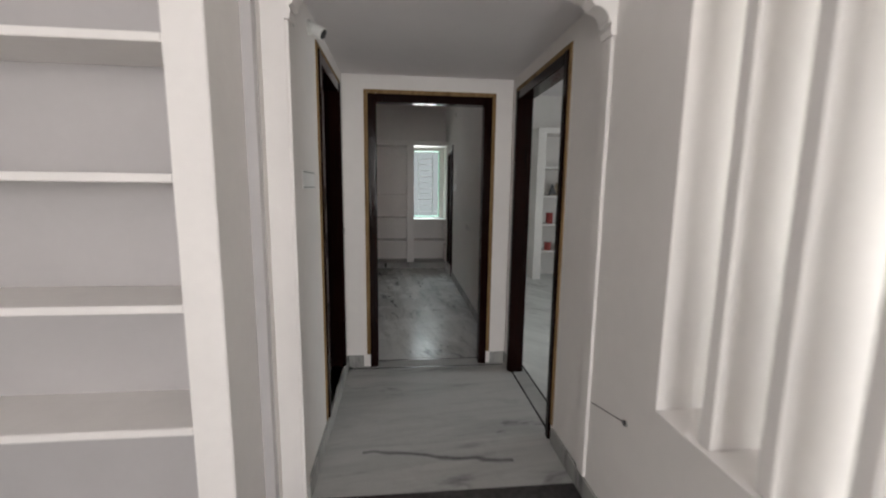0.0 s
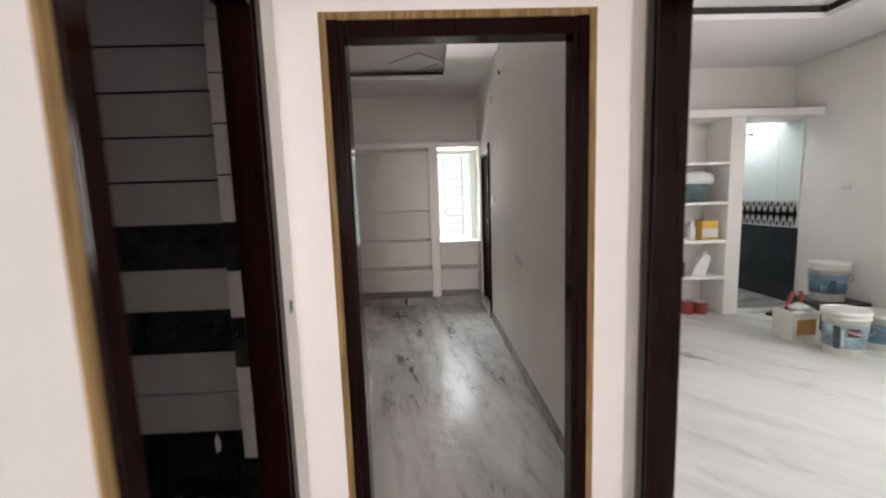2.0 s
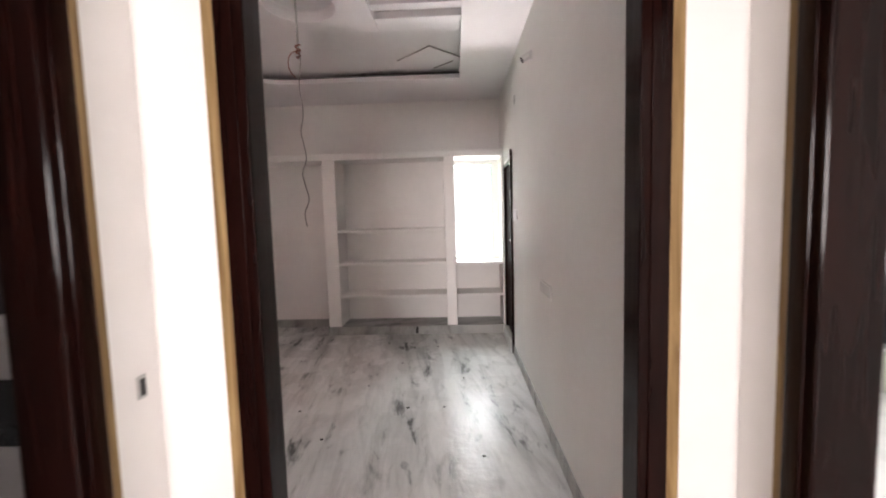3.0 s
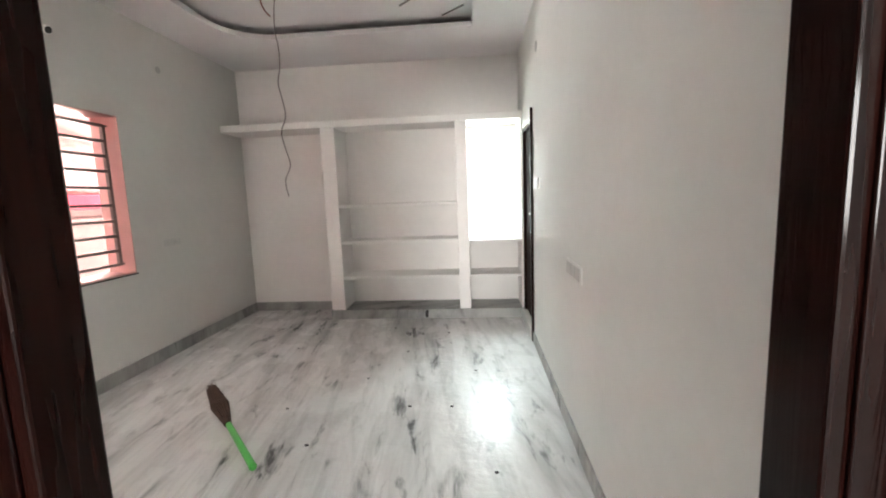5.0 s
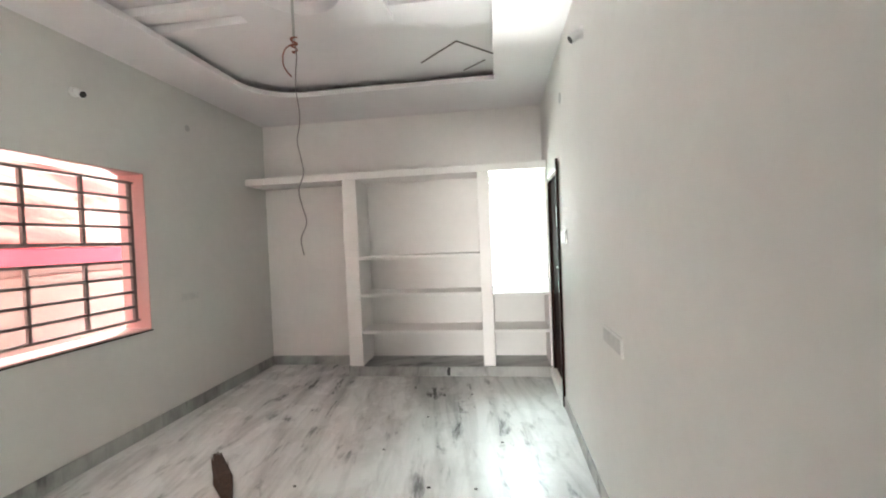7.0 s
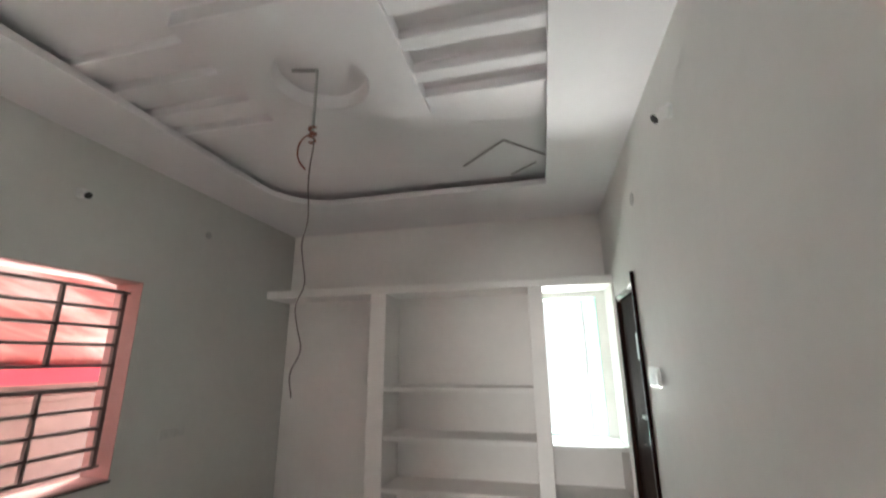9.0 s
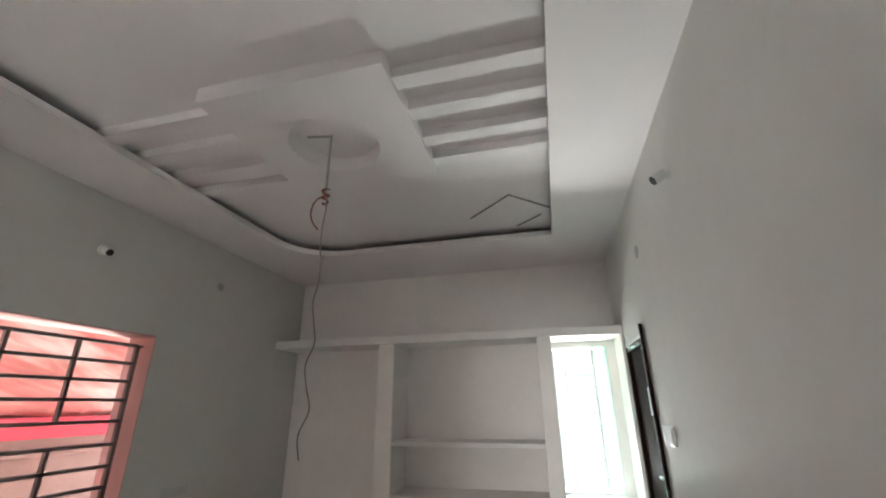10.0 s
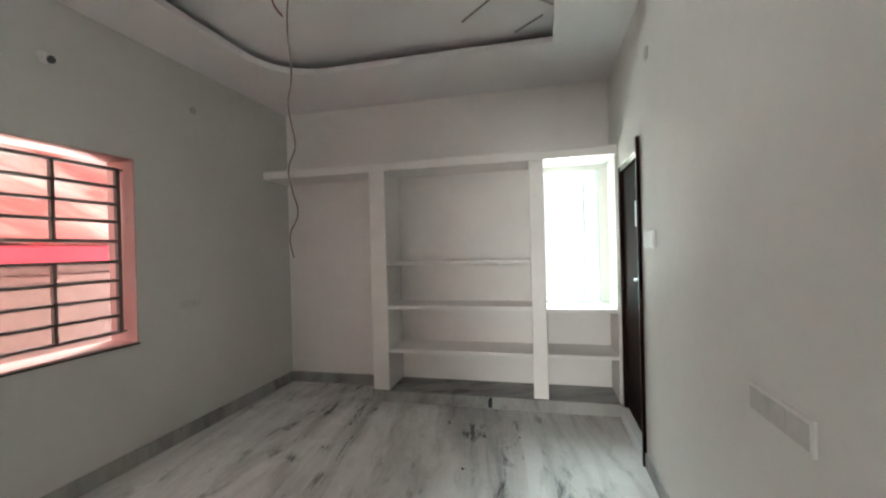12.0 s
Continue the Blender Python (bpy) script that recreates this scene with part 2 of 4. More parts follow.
BLUE = material("blue_label", (0.15, 0.26, 0.36), 0.4, vary=0.5, scale=9)
PALE_BLUE = material("faded_blue_label", (0.36, 0.48, 0.55), 0.4, vary=0.7, scale=7)
GREY_INK = material("dark_grey_print", (0.14, 0.15, 0.17), 0.45, vary=0.4, scale=20)
RED_INK = material("faded_red_print", (0.42, 0.17, 0.19), 0.45, vary=0.4, scale=18)
OCHRE = material("faded_ochre_label", (0.50, 0.27, 0.08), 0.5, vary=0.5, scale=9)
YELLOW = material("yellow_label", (0.75, 0.42, 0.06), 0.45, vary=0.25, scale=9)
RED = material("red_enamel", (0.34, 0.06, 0.055), 0.35, vary=0.2, scale=14)
NAVY = material("dark_can", (0.032, 0.030, 0.034), 0.35, vary=0.4, scale=14)
BAG = material("clear_white_bag", (0.75, 0.77, 0.76), 0.25, vary=0.1, scale=14)
TEAL = material("dark_green_sack", (0.10, 0.15, 0.16), 0.5, vary=0.8, scale=9)
PAIL = material("pale_plastic_pail", (0.66, 0.66, 0.60), 0.4, vary=0.1, scale=8)
LEAF = material("leaf_green", (0.06, 0.13, 0.05), 0.5, vary=0.5, scale=15)
EARTH = material("dusty_ground", (0.30, 0.26, 0.21), 0.9, vary=0.3, scale=2, bump=0.3)
CONCRETE = material("roof_concrete", (0.38, 0.36, 0.34), 0.9, vary=0.2, scale=2)
DAYLIGHT = glowing("bright_sky_distance", (0.88, 0.97, 1.0), 0.36)


# ---- mesh helpers ----
def link(name, bm, mat, parent=None, label="", smooth=False):
    me = bpy.data.meshes.new(name)
    bmesh.ops.recalc_face_normals(bm, faces=bm.faces[:])
    bm.to_mesh(me)
    bm.free()
    me.materials.append(mat)
    if smooth:
        for p in me.polygons:
            p.use_smooth = True
    ob = new(name, me)
    if parent:
        ob.parent = parent
    if label:
        tagged(ob, label)
    return ob


def empty(name, label, category, group="", at=(0, 0, 0)):
    ob = new(name)
    ob.empty_display_size = 0.1
    ob.location = at
    return tagged(ob, label, category, group)


def add_box(bm, x0, x1, y0, y1, z0, z1, bevel=0.0):
    r = bmesh.ops.create_cube(bm, size=1)
    vs = r["verts"]
    for v in vs:
        v.co = Vector(((x0 + x1) / 2 + v.co.x * (x1 - x0), (y0 + y1) / 2 + v.co.y * (y1 - y0), (z0 + z1) / 2 + v.co.z * (z1 - z0)))
    if bevel:
        es = list({e for v in vs for e in v.link_edges})
        bmesh.ops.bevel(bm, geom=es, offset=bevel, segments=2, profile=0.5, affect="EDGES")


def box(x0, x1, y0, y1, z0, z1, bevel=0.0):
    bm = bmesh.new()
    add_box(bm, x0, x1, y0, y1, z0, z1, bevel)
    return bm


def add_cyl(bm, a, b, r0, r1=None, seg=20, caps=True):
    a, b = Vector(a), Vector(b)
    d = b - a
    m = Matrix.Translation((a + b) / 2) @ d.to_track_quat("Z", "Y").to_matrix().to_4x4()
    bmesh.ops.create_cone(bm, cap_ends=caps, segments=seg, radius1=r0, radius2=r0 if r1 is None else r1, depth=d.length, matrix=m)


def cyl(a, b, r0, r1=None, seg=20):
    bm = bmesh.new()
    add_cyl(bm, a, b, r0, r1, seg)
    return bm


def lathe(profile, at=(0, 0, 0), seg=28):
    """A turned body from (radius, height) pairs."""
    bm = bmesh.new()
    rings = []
    for r, z in profile:
        rings.append([bm.verts.new((at[0] + r * math.cos(2 * math.pi * i / seg), at[1] + r * math.sin(2 * math.pi * i / seg), at[2] + z)) for i in range(seg)])
    for p, q in zip(rings, rings[1:]):
        for i in range(seg):
            bm.faces.new((p[i], p[(i + 1) % seg], q[(i + 1) % seg], q[i]))
    bm.faces.new(rings[0])
    bm.faces.new(rings[-1])
    return bm


def prism(points, axis, a, b):
    """An outline of two coordinates drawn out along the third axis from a to b."""
    bm = bmesh.new()

    def at(p, c):
        return {"x": (c, p[0], p[1]), "y": (p[0], c, p[1]), "z": (p[0], p[1], c)}[axis]

    lo = [bm.verts.new(at(p, a)) for p in points]
    hi = [bm.verts.new(at(p, b)) for p in points]
    bm.faces.new(lo)
    bm.faces.new(hi)
    for i in range(len(points)):
        j = (i + 1) % len(points)
        bm.faces.new((lo[i], lo[j], hi[j], hi[i]))
    return bm


def tube(points, radius, sides=8):
    """A bent rod or cable through the points."""
    cu = bpy.data.curves.new("rod", "CURVE")
    cu.dimensions, cu.bevel_depth, cu.bevel_resolution = "3D", radius, 2
    sp = cu.splines.new("BEZIER")
    sp.bezier_points.add(len(points) - 1)
    for bp, p in zip(sp.bezier_points, points):
        bp.co = p
        bp.handle_left_type = bp.handle_right_type = "AUTO"
    sp.resolution_u = 6
    cu.use_fill_caps = True
    ob = bpy.data.objects.new("rod", cu)
    me = bpy.data.meshes.new_from_object(ob)
    bm = bmesh.new()
    bm.from_mesh(me)
    bpy.data.objects.remove(ob)
    bpy.data.curves.remove(cu)
    bpy.data.meshes.remove(me)
    return bm


def wall(name, axis, c0, c1, u0, u1, z0, z1, holes=(), mat=None, label="plain painted plaster wall"):
    """A wall along x (axis 'x', thick in y) or along y, with openings (u0, u1, z0, z1) cut through it."""
    us = sorted({u0, u1, *[h[0] for h in holes], *[h[1] for h in holes]})
    zs = sorted({z0, z1, *[h[2] for h in holes], *[h[3] for h in holes]})
    us = [u for u in us if u0 <= u <= u1]
    zs = [z for z in zs if z0 <= z <= z1]

    def solid(i, k):
        if not (0 <= i < len(us) - 1 and 0 <= k < len(zs) - 1):
            return False
        u, z = (us[i] + us[i + 1]) / 2, (zs[k] + zs[k + 1]) / 2
        return not any(h[0] < u < h[1] and h[2] < z < h[3] for h in holes)

    bm = bmesh.new()
    made = {}

    def v(u, c, z):
        key = (round(u, 5), round(c, 5), round(z, 5))
        if key not in made:
            made[key] = bm.verts.new((u, c, z) if axis == "x" else (c, u, z))
        return made[key]

    for i in range(len(us) - 1):
        for k in range(len(zs) - 1):
            if not solid(i, k):
                continue
            a, b, lo, hi = us[i], us[i + 1], zs[k], zs[k + 1]
            for c in (c0, c1):
                bm.faces.new((v(a, c, lo), v(b, c, lo), v(b, c, hi), v(a, c, hi)))
            if not solid(i - 1, k):
                bm.faces.new((v(a, c0, lo), v(a, c1, lo), v(a, c1, hi), v(a, c0, hi)))
            if not solid(i + 1, k):
                bm.faces.new((v(b, c0, lo), v(b, c1, lo), v(b, c1, hi), v(b, c0, hi)))
            if not solid(i, k - 1):
                bm.faces.new((v(a, c0, lo), v(b, c0, lo), v(b, c1, lo), v(a, c1, lo)))
            if not solid(i, k + 1):
                bm.faces.new((v(a, c0, hi), v(b, c0, hi), v(b, c1, hi), v(a, c1, hi)))
    return tagged(link(name, bm, mat or PAINT), label, "wall", kind="structure")


def slab(name, x0, x1, y0, y1, z0, z1, mat, label, category, bevel=0.0):
    return tagged(link(name, box(x0, x1, y0, y1, z0, z1, bevel), mat), label, category, kind="structure")


# ---- measures of the plan ----
BL, BR = -2.530, 0.791          # bedroom, side walls
BS, BB = 7.625, 8.040           # bedroom, shelf front and back wall
BO = 8.270                      # bedroom, outer face of the back wall
BN0, BN1 = 3.505, 3.590         # wall with the bedroom door
CL, CR = -0.455, 0.820          # corridor, side walls
AY = 2.05                       # arch to the hall
SOFFIT, TRAY = 2.915, 3.020     # border ceiling and tray
LOW = 2.235                     # corridor ceiling
TOP = 3.10

# ---- ground, roof, outside ----
slab("ground", -250, 250, -250, 250, -0.45, -0.25, EARTH, "dusty bare earth around the house", "ground")
# roof out of view, placed to block the sun over the house
slab("roof_slab", -2.78, 5.05, -3.5, 8.30, 3.20, 3.34, CONCRETE, "unseen grey concrete roof slab keeping sun off the rooms", "roof")
# unseen slab added to stop a sun patch on the side room floor
slab("sunshade", 4.69, 6.1, 1.6, 5.2, 2.40, 2.48, CONCRETE, "added unseen slab keeping sun out of the side room", "sunshade")
# unseen slab added to hold direct sun off the finned window
slab("veranda_roof", 1.06, 4.4, -3.5, 1.72, 2.75, 2.85, CONCRETE, "added unseen slab keeping sun off the hall fins", "roof")

# ---- floors ----
slab("floor_hall", -3.2, 1.05, -3.4, 1.95, -0.12, 0.0, MARBLE_CORR, "grey-veined polished marble hall floor", "floor")
slab("floor_strip_1", -0.62, 0.95, 1.95, 2.075, -0.12, 0.0, GRANITE, "dark granite strip under the arch", "floor strip")
slab("floor_corridor", -0.56, 0.83, 2.075, 3.455, -0.12, 0.0, MARBLE_CORR, "grey-veined polished marble corridor floor", "floor")
slab("floor_strip_2", -0.40, 0.80, 3.455, 3.470, -0.12, 0.0, GRANITE, "thin dark granite line at the doorway", "floor strip")
slab("threshold_1", -0.40, 0.80, 3.470, 3.605, -0.12, 0.0, MARBLE_CORR, "pale marble door threshold", "threshold")
slab("floor_strip_3", -0.40, 0.80, 3.605, 3.6195, -0.12, 0.0, GRANITE, "thin dark granite line at the doorway", "floor strip")
slab("floor_bedroom", -2.66, 0.88, 3.620, 8.26, -0.12, 0.0, MARBLE_BED, "polished white marble bedroom floor with grey streaks", "floor")
slab("floor_strip_4", 0.830, 0.845, 2.30, 3.455, -0.12, 0.0, GRANITE, "thin dark granite line at the doorway", "floor strip")
slab("threshold_2", 0.845, 0.945, 2.30, 3.50, -0.12, 0.0, MARBLE_CORR, "pale marble door threshold", "threshold")
slab("floor_strip_5", 0.945, 0.960, 2.30, 3.50, -0.12, 0.0, GRANITE, "thin dark granite line at the doorway", "floor strip")
slab("floor_east_room", 0.960, 5.0, 1.80, 8.05, -0.125, 0.0, MARBLE_EAST, "bright polished white marble floor with grey streaks", "floor")
slab("floor_bath", -2.4, -0.56, 1.95, 3.62, -0.13, -0.02, GRANITE, "dark bathroom floor", "floor")

# ---- walls ----
DOOR_B = (-0.270, 0.660, 0.0, 2.10)
wall("wall_corridor_end", "x", BN0, BN1, -0.56, 0.93, 0, TOP, [DOOR_B])
wall("wall_bedroom_south", "x", BN1 + 0.032, BN1 + 0.12, BL - 0.23, -0.56, 0, TOP)
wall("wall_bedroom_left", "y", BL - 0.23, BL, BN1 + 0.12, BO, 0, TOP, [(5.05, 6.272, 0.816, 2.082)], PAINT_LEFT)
wall("wall_bedroom_right", "y", BR, BR + 0.11, BN1, BO, 0, TOP, [(6.862, 7.590, 0.103, 2.026)], PAINT_GREY)
wall("wall_bedroom_back", "x", BB, BO, BL, BR, 0, TOP, [(0.132, 0.685, 0.895, 2.10)])
LD, RD = (2.590, 3.345, 0.10, 2.11), (2.435, 3.37, 0.0, 2.115)
wall("wall_corridor_left", "y", -0.56, CL, AY, BN0, 0, TOP, [LD])
wall("wall_corridor_right", "y", CR, 0.93, 1.53, BN0, 0, TOP, [RD])
wall("wall_hall_front_left", "x", 2.0, AY + 0.06, -3.2, -0.56, 0, TOP)
wall("wall_hall_right", "y", CR, 1.05, -3.4, 1.53, 0, TOP, [(-1.2, 1.5295, 0.68, 2.30)])
wall("wall_hall_pier", "y", 0.9305, 1.05, 1.5305, 1.72, 0, TOP)
wall("wall_hall_left", "y", -3.3, -3.2, -3.4, 2.0, 0, TOP)
# unseen opening assumed in this wall for the hall lamp
wall("wall_hall_back", "x", -3.5, -3.4, -3.3, 1.05, 0, TOP, [(-0.65, 0.75, 0.7, 2.6)])
wall("wall_lintel", "x", AY - 0.09, AY, CL, CR, LOW, TOP)
wall("wall_east_front", "x", 1.72, 1.82, 0.93, 5.0, 0, TOP)
# unseen opening assumed in this wall for the side room lamp
wall("wall_east_side", "y", 4.56, 4.68, 1.82, 8.20, 0, TOP, [(2.6, 4.1, 0.9, 2.1)])
wall("wall_east_back", "x", 7.02, 7.12, BR + 0.115, 3.69, 0, TOP)
wall("wall_east_toilet_top", "x", 7.02, 7.12, 3.6905, 4.56, 2.271, TOP)
wall("wall_bath_south", "x", 1.95, 2.0 - 0.005, -2.4, -0.56, 0, TOP, mat=TILE_W)
wall("wall_bath_west", "y", -2.4, -2.3, 2.0, 3.6, 0, TOP, mat=TILE_W)

# ---- ceilings ----
slab("ceiling_corridor", -0.56, 0.93, AY, BN0, LOW, LOW + 0.1, CEILING, "low white corridor ceiling", "ceiling")
slab("ceiling_hall", -3.3, 1.05, -3.5, 2.0, TOP, TOP + 0.1, CEILING, "white hall ceiling", "ceiling")
slab("ceiling_bath", -2.4, -0.5605, 1.95, 3.70, 2.42, 2.5, CEILING, "white bathroom ceiling", "ceiling")


def tray_ceiling(name, x0, x1, y0, y1, tx0, tx1, ty0, ty1, rounded, battens, label):
    """A border slab round a recessed tray with a hidden cove; rounded: radius of the corners on the left."""
    bm = bmesh.new()
    seg = 10
    inner = [(tx1, ty0), (tx1, ty1)]
    if rounded:
        inner += [(tx0 + rounded - rounded * math.sin(a), ty1 - rounded + rounded * math.cos(a)) for a in np.linspace(0, math.pi / 2, seg)]
        inner += [(tx0 + rounded - rounded * math.cos(a), ty0 + rounded - rounded * math.sin(a)) for a in np.linspace(0, math.pi / 2, seg)]
    else:
        inner += [(tx0, ty1), (tx0, ty0)]

    def outward(p):
        cx, cy = (tx0 + tx1) / 2, (ty0 + ty1) / 2
        dx, dy = p[0] - cx, p[1] - cy
        sx, sy = (x1 - cx if dx > 0 else cx - x0), (y1 - cy if dy > 0 else cy - y0)
        k = min(sx / abs(dx) if dx else 1e9, sy / abs(dy) if dy else 1e9)
        return (cx + dx * k, cy + dy * k)

    n = len(inner)
    lip = 0.045
    outer = [outward(p) for p in inner]
    corners = [(x1, y1), (x0, y1), (x0, y0), (x1, y0)]
    lo_i = [bm.verts.new((*p, SOFFIT)) for p in inner]
    hi_i = [bm.verts.new((*p, SOFFIT + lip)) for p in inner]
    lo_o = [bm.verts.new((*p, SOFFIT)) for p in outer]
    hi_o = [bm.verts.new((*p, SOFFIT + lip)) for p in outer]
    for i in range(n):
        j = (i + 1) % n
        bm.faces.new((lo_i[i], lo_i[j], hi_i[j], hi_i[i]))
        for inn, out, z in ((lo_i, lo_o, SOFFIT), (hi_i, hi_o, SOFFIT + lip)):
            a, b = outer[i], outer[j]
            extra = []
            if abs(a[0] - b[0]) > 1e-6 and abs(a[1] - b[1]) > 1e-6:
                best = min(corners, key=lambda c: abs(c[0] - a[0]) + abs(c[1] - a[1]) + abs(c[0] - b[0]) + abs(c[1] - b[1]))
                extra = [bm.verts.new((*best, z))]
            bm.faces.new([inn[j], inn[i], out[i], *extra, out[j]])
    add_box(bm, x0, x1, y0, y1, TRAY, TRAY + 0.04)
    ob = tagged(link(name, bm, CEILING), label, "ceiling", kind="structure")
    for b in battens:
        link("slat", box(*b, 0.004), CEILING, ob)
    return ob, inner


SLATS = []
for yy in (5.235, 5.455, 5.692, 5.905):
    SLATS.append((-0.375, 0.44, yy, yy + 0.085, TRAY - 0.055, TRAY + 0.01))
    SLATS.append((-2.09, -1.302, yy, yy + 0.085, TRAY - 0.055, TRAY + 0.01))
TX0, TX1, TY0, TY1 = -2.0, 0.291, 4.12, 7.176
ceil_bed, tray_edge = tray_ceiling("ceiling_bedroom", BL, BR, BN1, BB, TX0, TX1, TY0, TY1, 0.44, SLATS,
                                   "white plaster tray ceiling with slats and a dark cove gap")
# back of the cove, behind the lip, painted near-black as shade
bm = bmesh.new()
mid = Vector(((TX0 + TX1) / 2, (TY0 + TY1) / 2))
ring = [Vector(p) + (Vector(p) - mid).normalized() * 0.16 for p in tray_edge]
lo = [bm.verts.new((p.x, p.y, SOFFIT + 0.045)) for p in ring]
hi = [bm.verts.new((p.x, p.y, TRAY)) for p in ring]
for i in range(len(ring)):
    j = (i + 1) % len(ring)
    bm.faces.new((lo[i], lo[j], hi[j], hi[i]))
link("cove", bm, COVE, ceil_bed, "cove recess painted near-black for shade")
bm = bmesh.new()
# trough floor lining, near-black for the shade in the gap
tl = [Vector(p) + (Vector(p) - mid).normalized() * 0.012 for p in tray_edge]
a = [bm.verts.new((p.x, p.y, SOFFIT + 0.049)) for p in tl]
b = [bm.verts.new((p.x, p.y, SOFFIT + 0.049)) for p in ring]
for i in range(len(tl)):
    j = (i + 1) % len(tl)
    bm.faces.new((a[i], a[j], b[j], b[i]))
link("cove_dust", bm, COVE, ceil_bed, "near-black trough lining for the cove shade")

# raised panel in the tray with a round dish
bm = bmesh.new()
PX0, PX1, PY0, PY1, PZ = -1.300, -0.371, 5.118, 6.037, TRAY - 0.085
DX, DY = -0.842, 5.605
dish = [(DX + 0.245 * math.cos(t), DY + 0.245 * math.sin(t)) for t in np.linspace(0, 2 * math.pi, 41)[:-1]]
lo = [bm.verts.new((*p, PZ)) for p in dish]
hi = [bm.verts.new((DX + (p[0] - DX) * 0.93, DY + (p[1] - DY) * 0.93, TRAY - 0.012)) for p in dish]
out, top = [], []
for p in dish:
    dx, dy = p[0] - DX, p[1] - DY
    k = min((PX1 - DX if dx > 0 else DX - PX0) / max(abs(dx), 1e-9), (PY1 - DY if dy > 0 else DY - PY0) / max(abs(dy), 1e-9))
    q = (DX + dx * k, DY + dy * k)
    out.append(q)
for cx, cy in ((PX0, PY0), (PX0, PY1), (PX1, PY0), (PX1, PY1)):
    i = min(range(40), key=lambda k: (out[k][0] - cx) ** 2 + (out[k][1] - cy) ** 2)
    out[i] = (cx, cy)
ob_ = [bm.verts.new((*q, PZ)) for q in out]
ot_ = [bm.verts.new((*q, TRAY - 0.002)) for q in out]
for i in range(40):
    j = (i + 1) % 40
    bm.faces.new((lo[i], lo[j], hi[j], hi[i]))
    bm.faces.new((lo[i], lo[j], ob_[j], ob_[i]))
    bm.faces.new((ob_[i], ob_[j], ot_[j], ot_[i]))
bm.faces.new(hi)
link("ceiling_panel", bm, CEILING, ceil_bed, "raised square plaster panel with a round dish")
# diamond pattern: grey strips painted for the shade in its grooves
dia = [(-0.335, 6.905), (0.006, 6.575), (0.288, 6.860), (0.221, 6.970), (0.018, 7.155)]
for p, q in ((dia[0], dia[1]), (dia[1], dia[2]), (dia[3], dia[4])):
    p, q = Vector(p), Vector(q)
    s = (q - p).normalized().orthogonal() * 0.005
    link("groove", prism([p + s, q + s, q - s, p - s], "z", TRAY - 0.008, TRAY + 0.002), CABLE, ceil_bed, "thin grey diamond strip for groove shade")

ceil_east, _ = tray_ceiling("ceiling_east_room", BR + 0.115, 4.56, 1.82, 7.02, 1.55, 3.56, 2.5, 5.63, 0.0, [],
                            "white plaster tray ceiling with a dark edge")
# near-black strips painted for the shade at the tray edges
link("cove", box(1.555, 3.555, 5.636, 5.646, SOFFIT + 0.046, TRAY - 0.002), COVE, ceil_east, "near-black strip for the cove edge shade")
link("cove", box(3.566, 3.576, 2.52, 5.62, SOFFIT + 0.046, TRAY - 0.002), COVE, ceil_east, "near-black strip for the cove edge shade")

# ---- skirting ----
SK = 0.095


def skirting(name, x0, x1, y0, y1, z1=SK):
    slab(name, x0, x1, y0, y1, 0.0, z1, MARBLE_SKIRT, "grey marble skirting along the wall", "skirting", 0.003)


skirting("baseboard_1", BL, BL + 0.014, BN1 + 0.12, BB - 0.014, 0.11)
skirting("baseboard_2", BL, -1.405, BB - 0.014, BB, 0.11)
skirting("baseboard_3", BR - 0.014, BR, BN1 + 0.02, 6.838)
skirting("baseboard_4", CL, -0.325, BN0 - 0.014, BN0)
skirting("baseboard_5", 0.695, CR, BN0 - 0.014, BN0)
skirting("baseboard_6", CL, CL + 0.014, AY + 0.01, 2.545)
skirting("baseboard_7", CL, CL + 0.014, 3.385, BN0 - 0.015)
skirting("baseboard_8", CR - 0.014, CR, 1.2, 2.395)
skirting("baseboard_9", CR - 0.014, CR, 3.41, BN0 - 0.015)
slab("threshold_3", -0.545, CL + 0.018, 2.55, 3.38, 0.0, 0.10, MARBLE_SKIRT, "raised pale marble bathroom threshold", "threshold", 0.004)


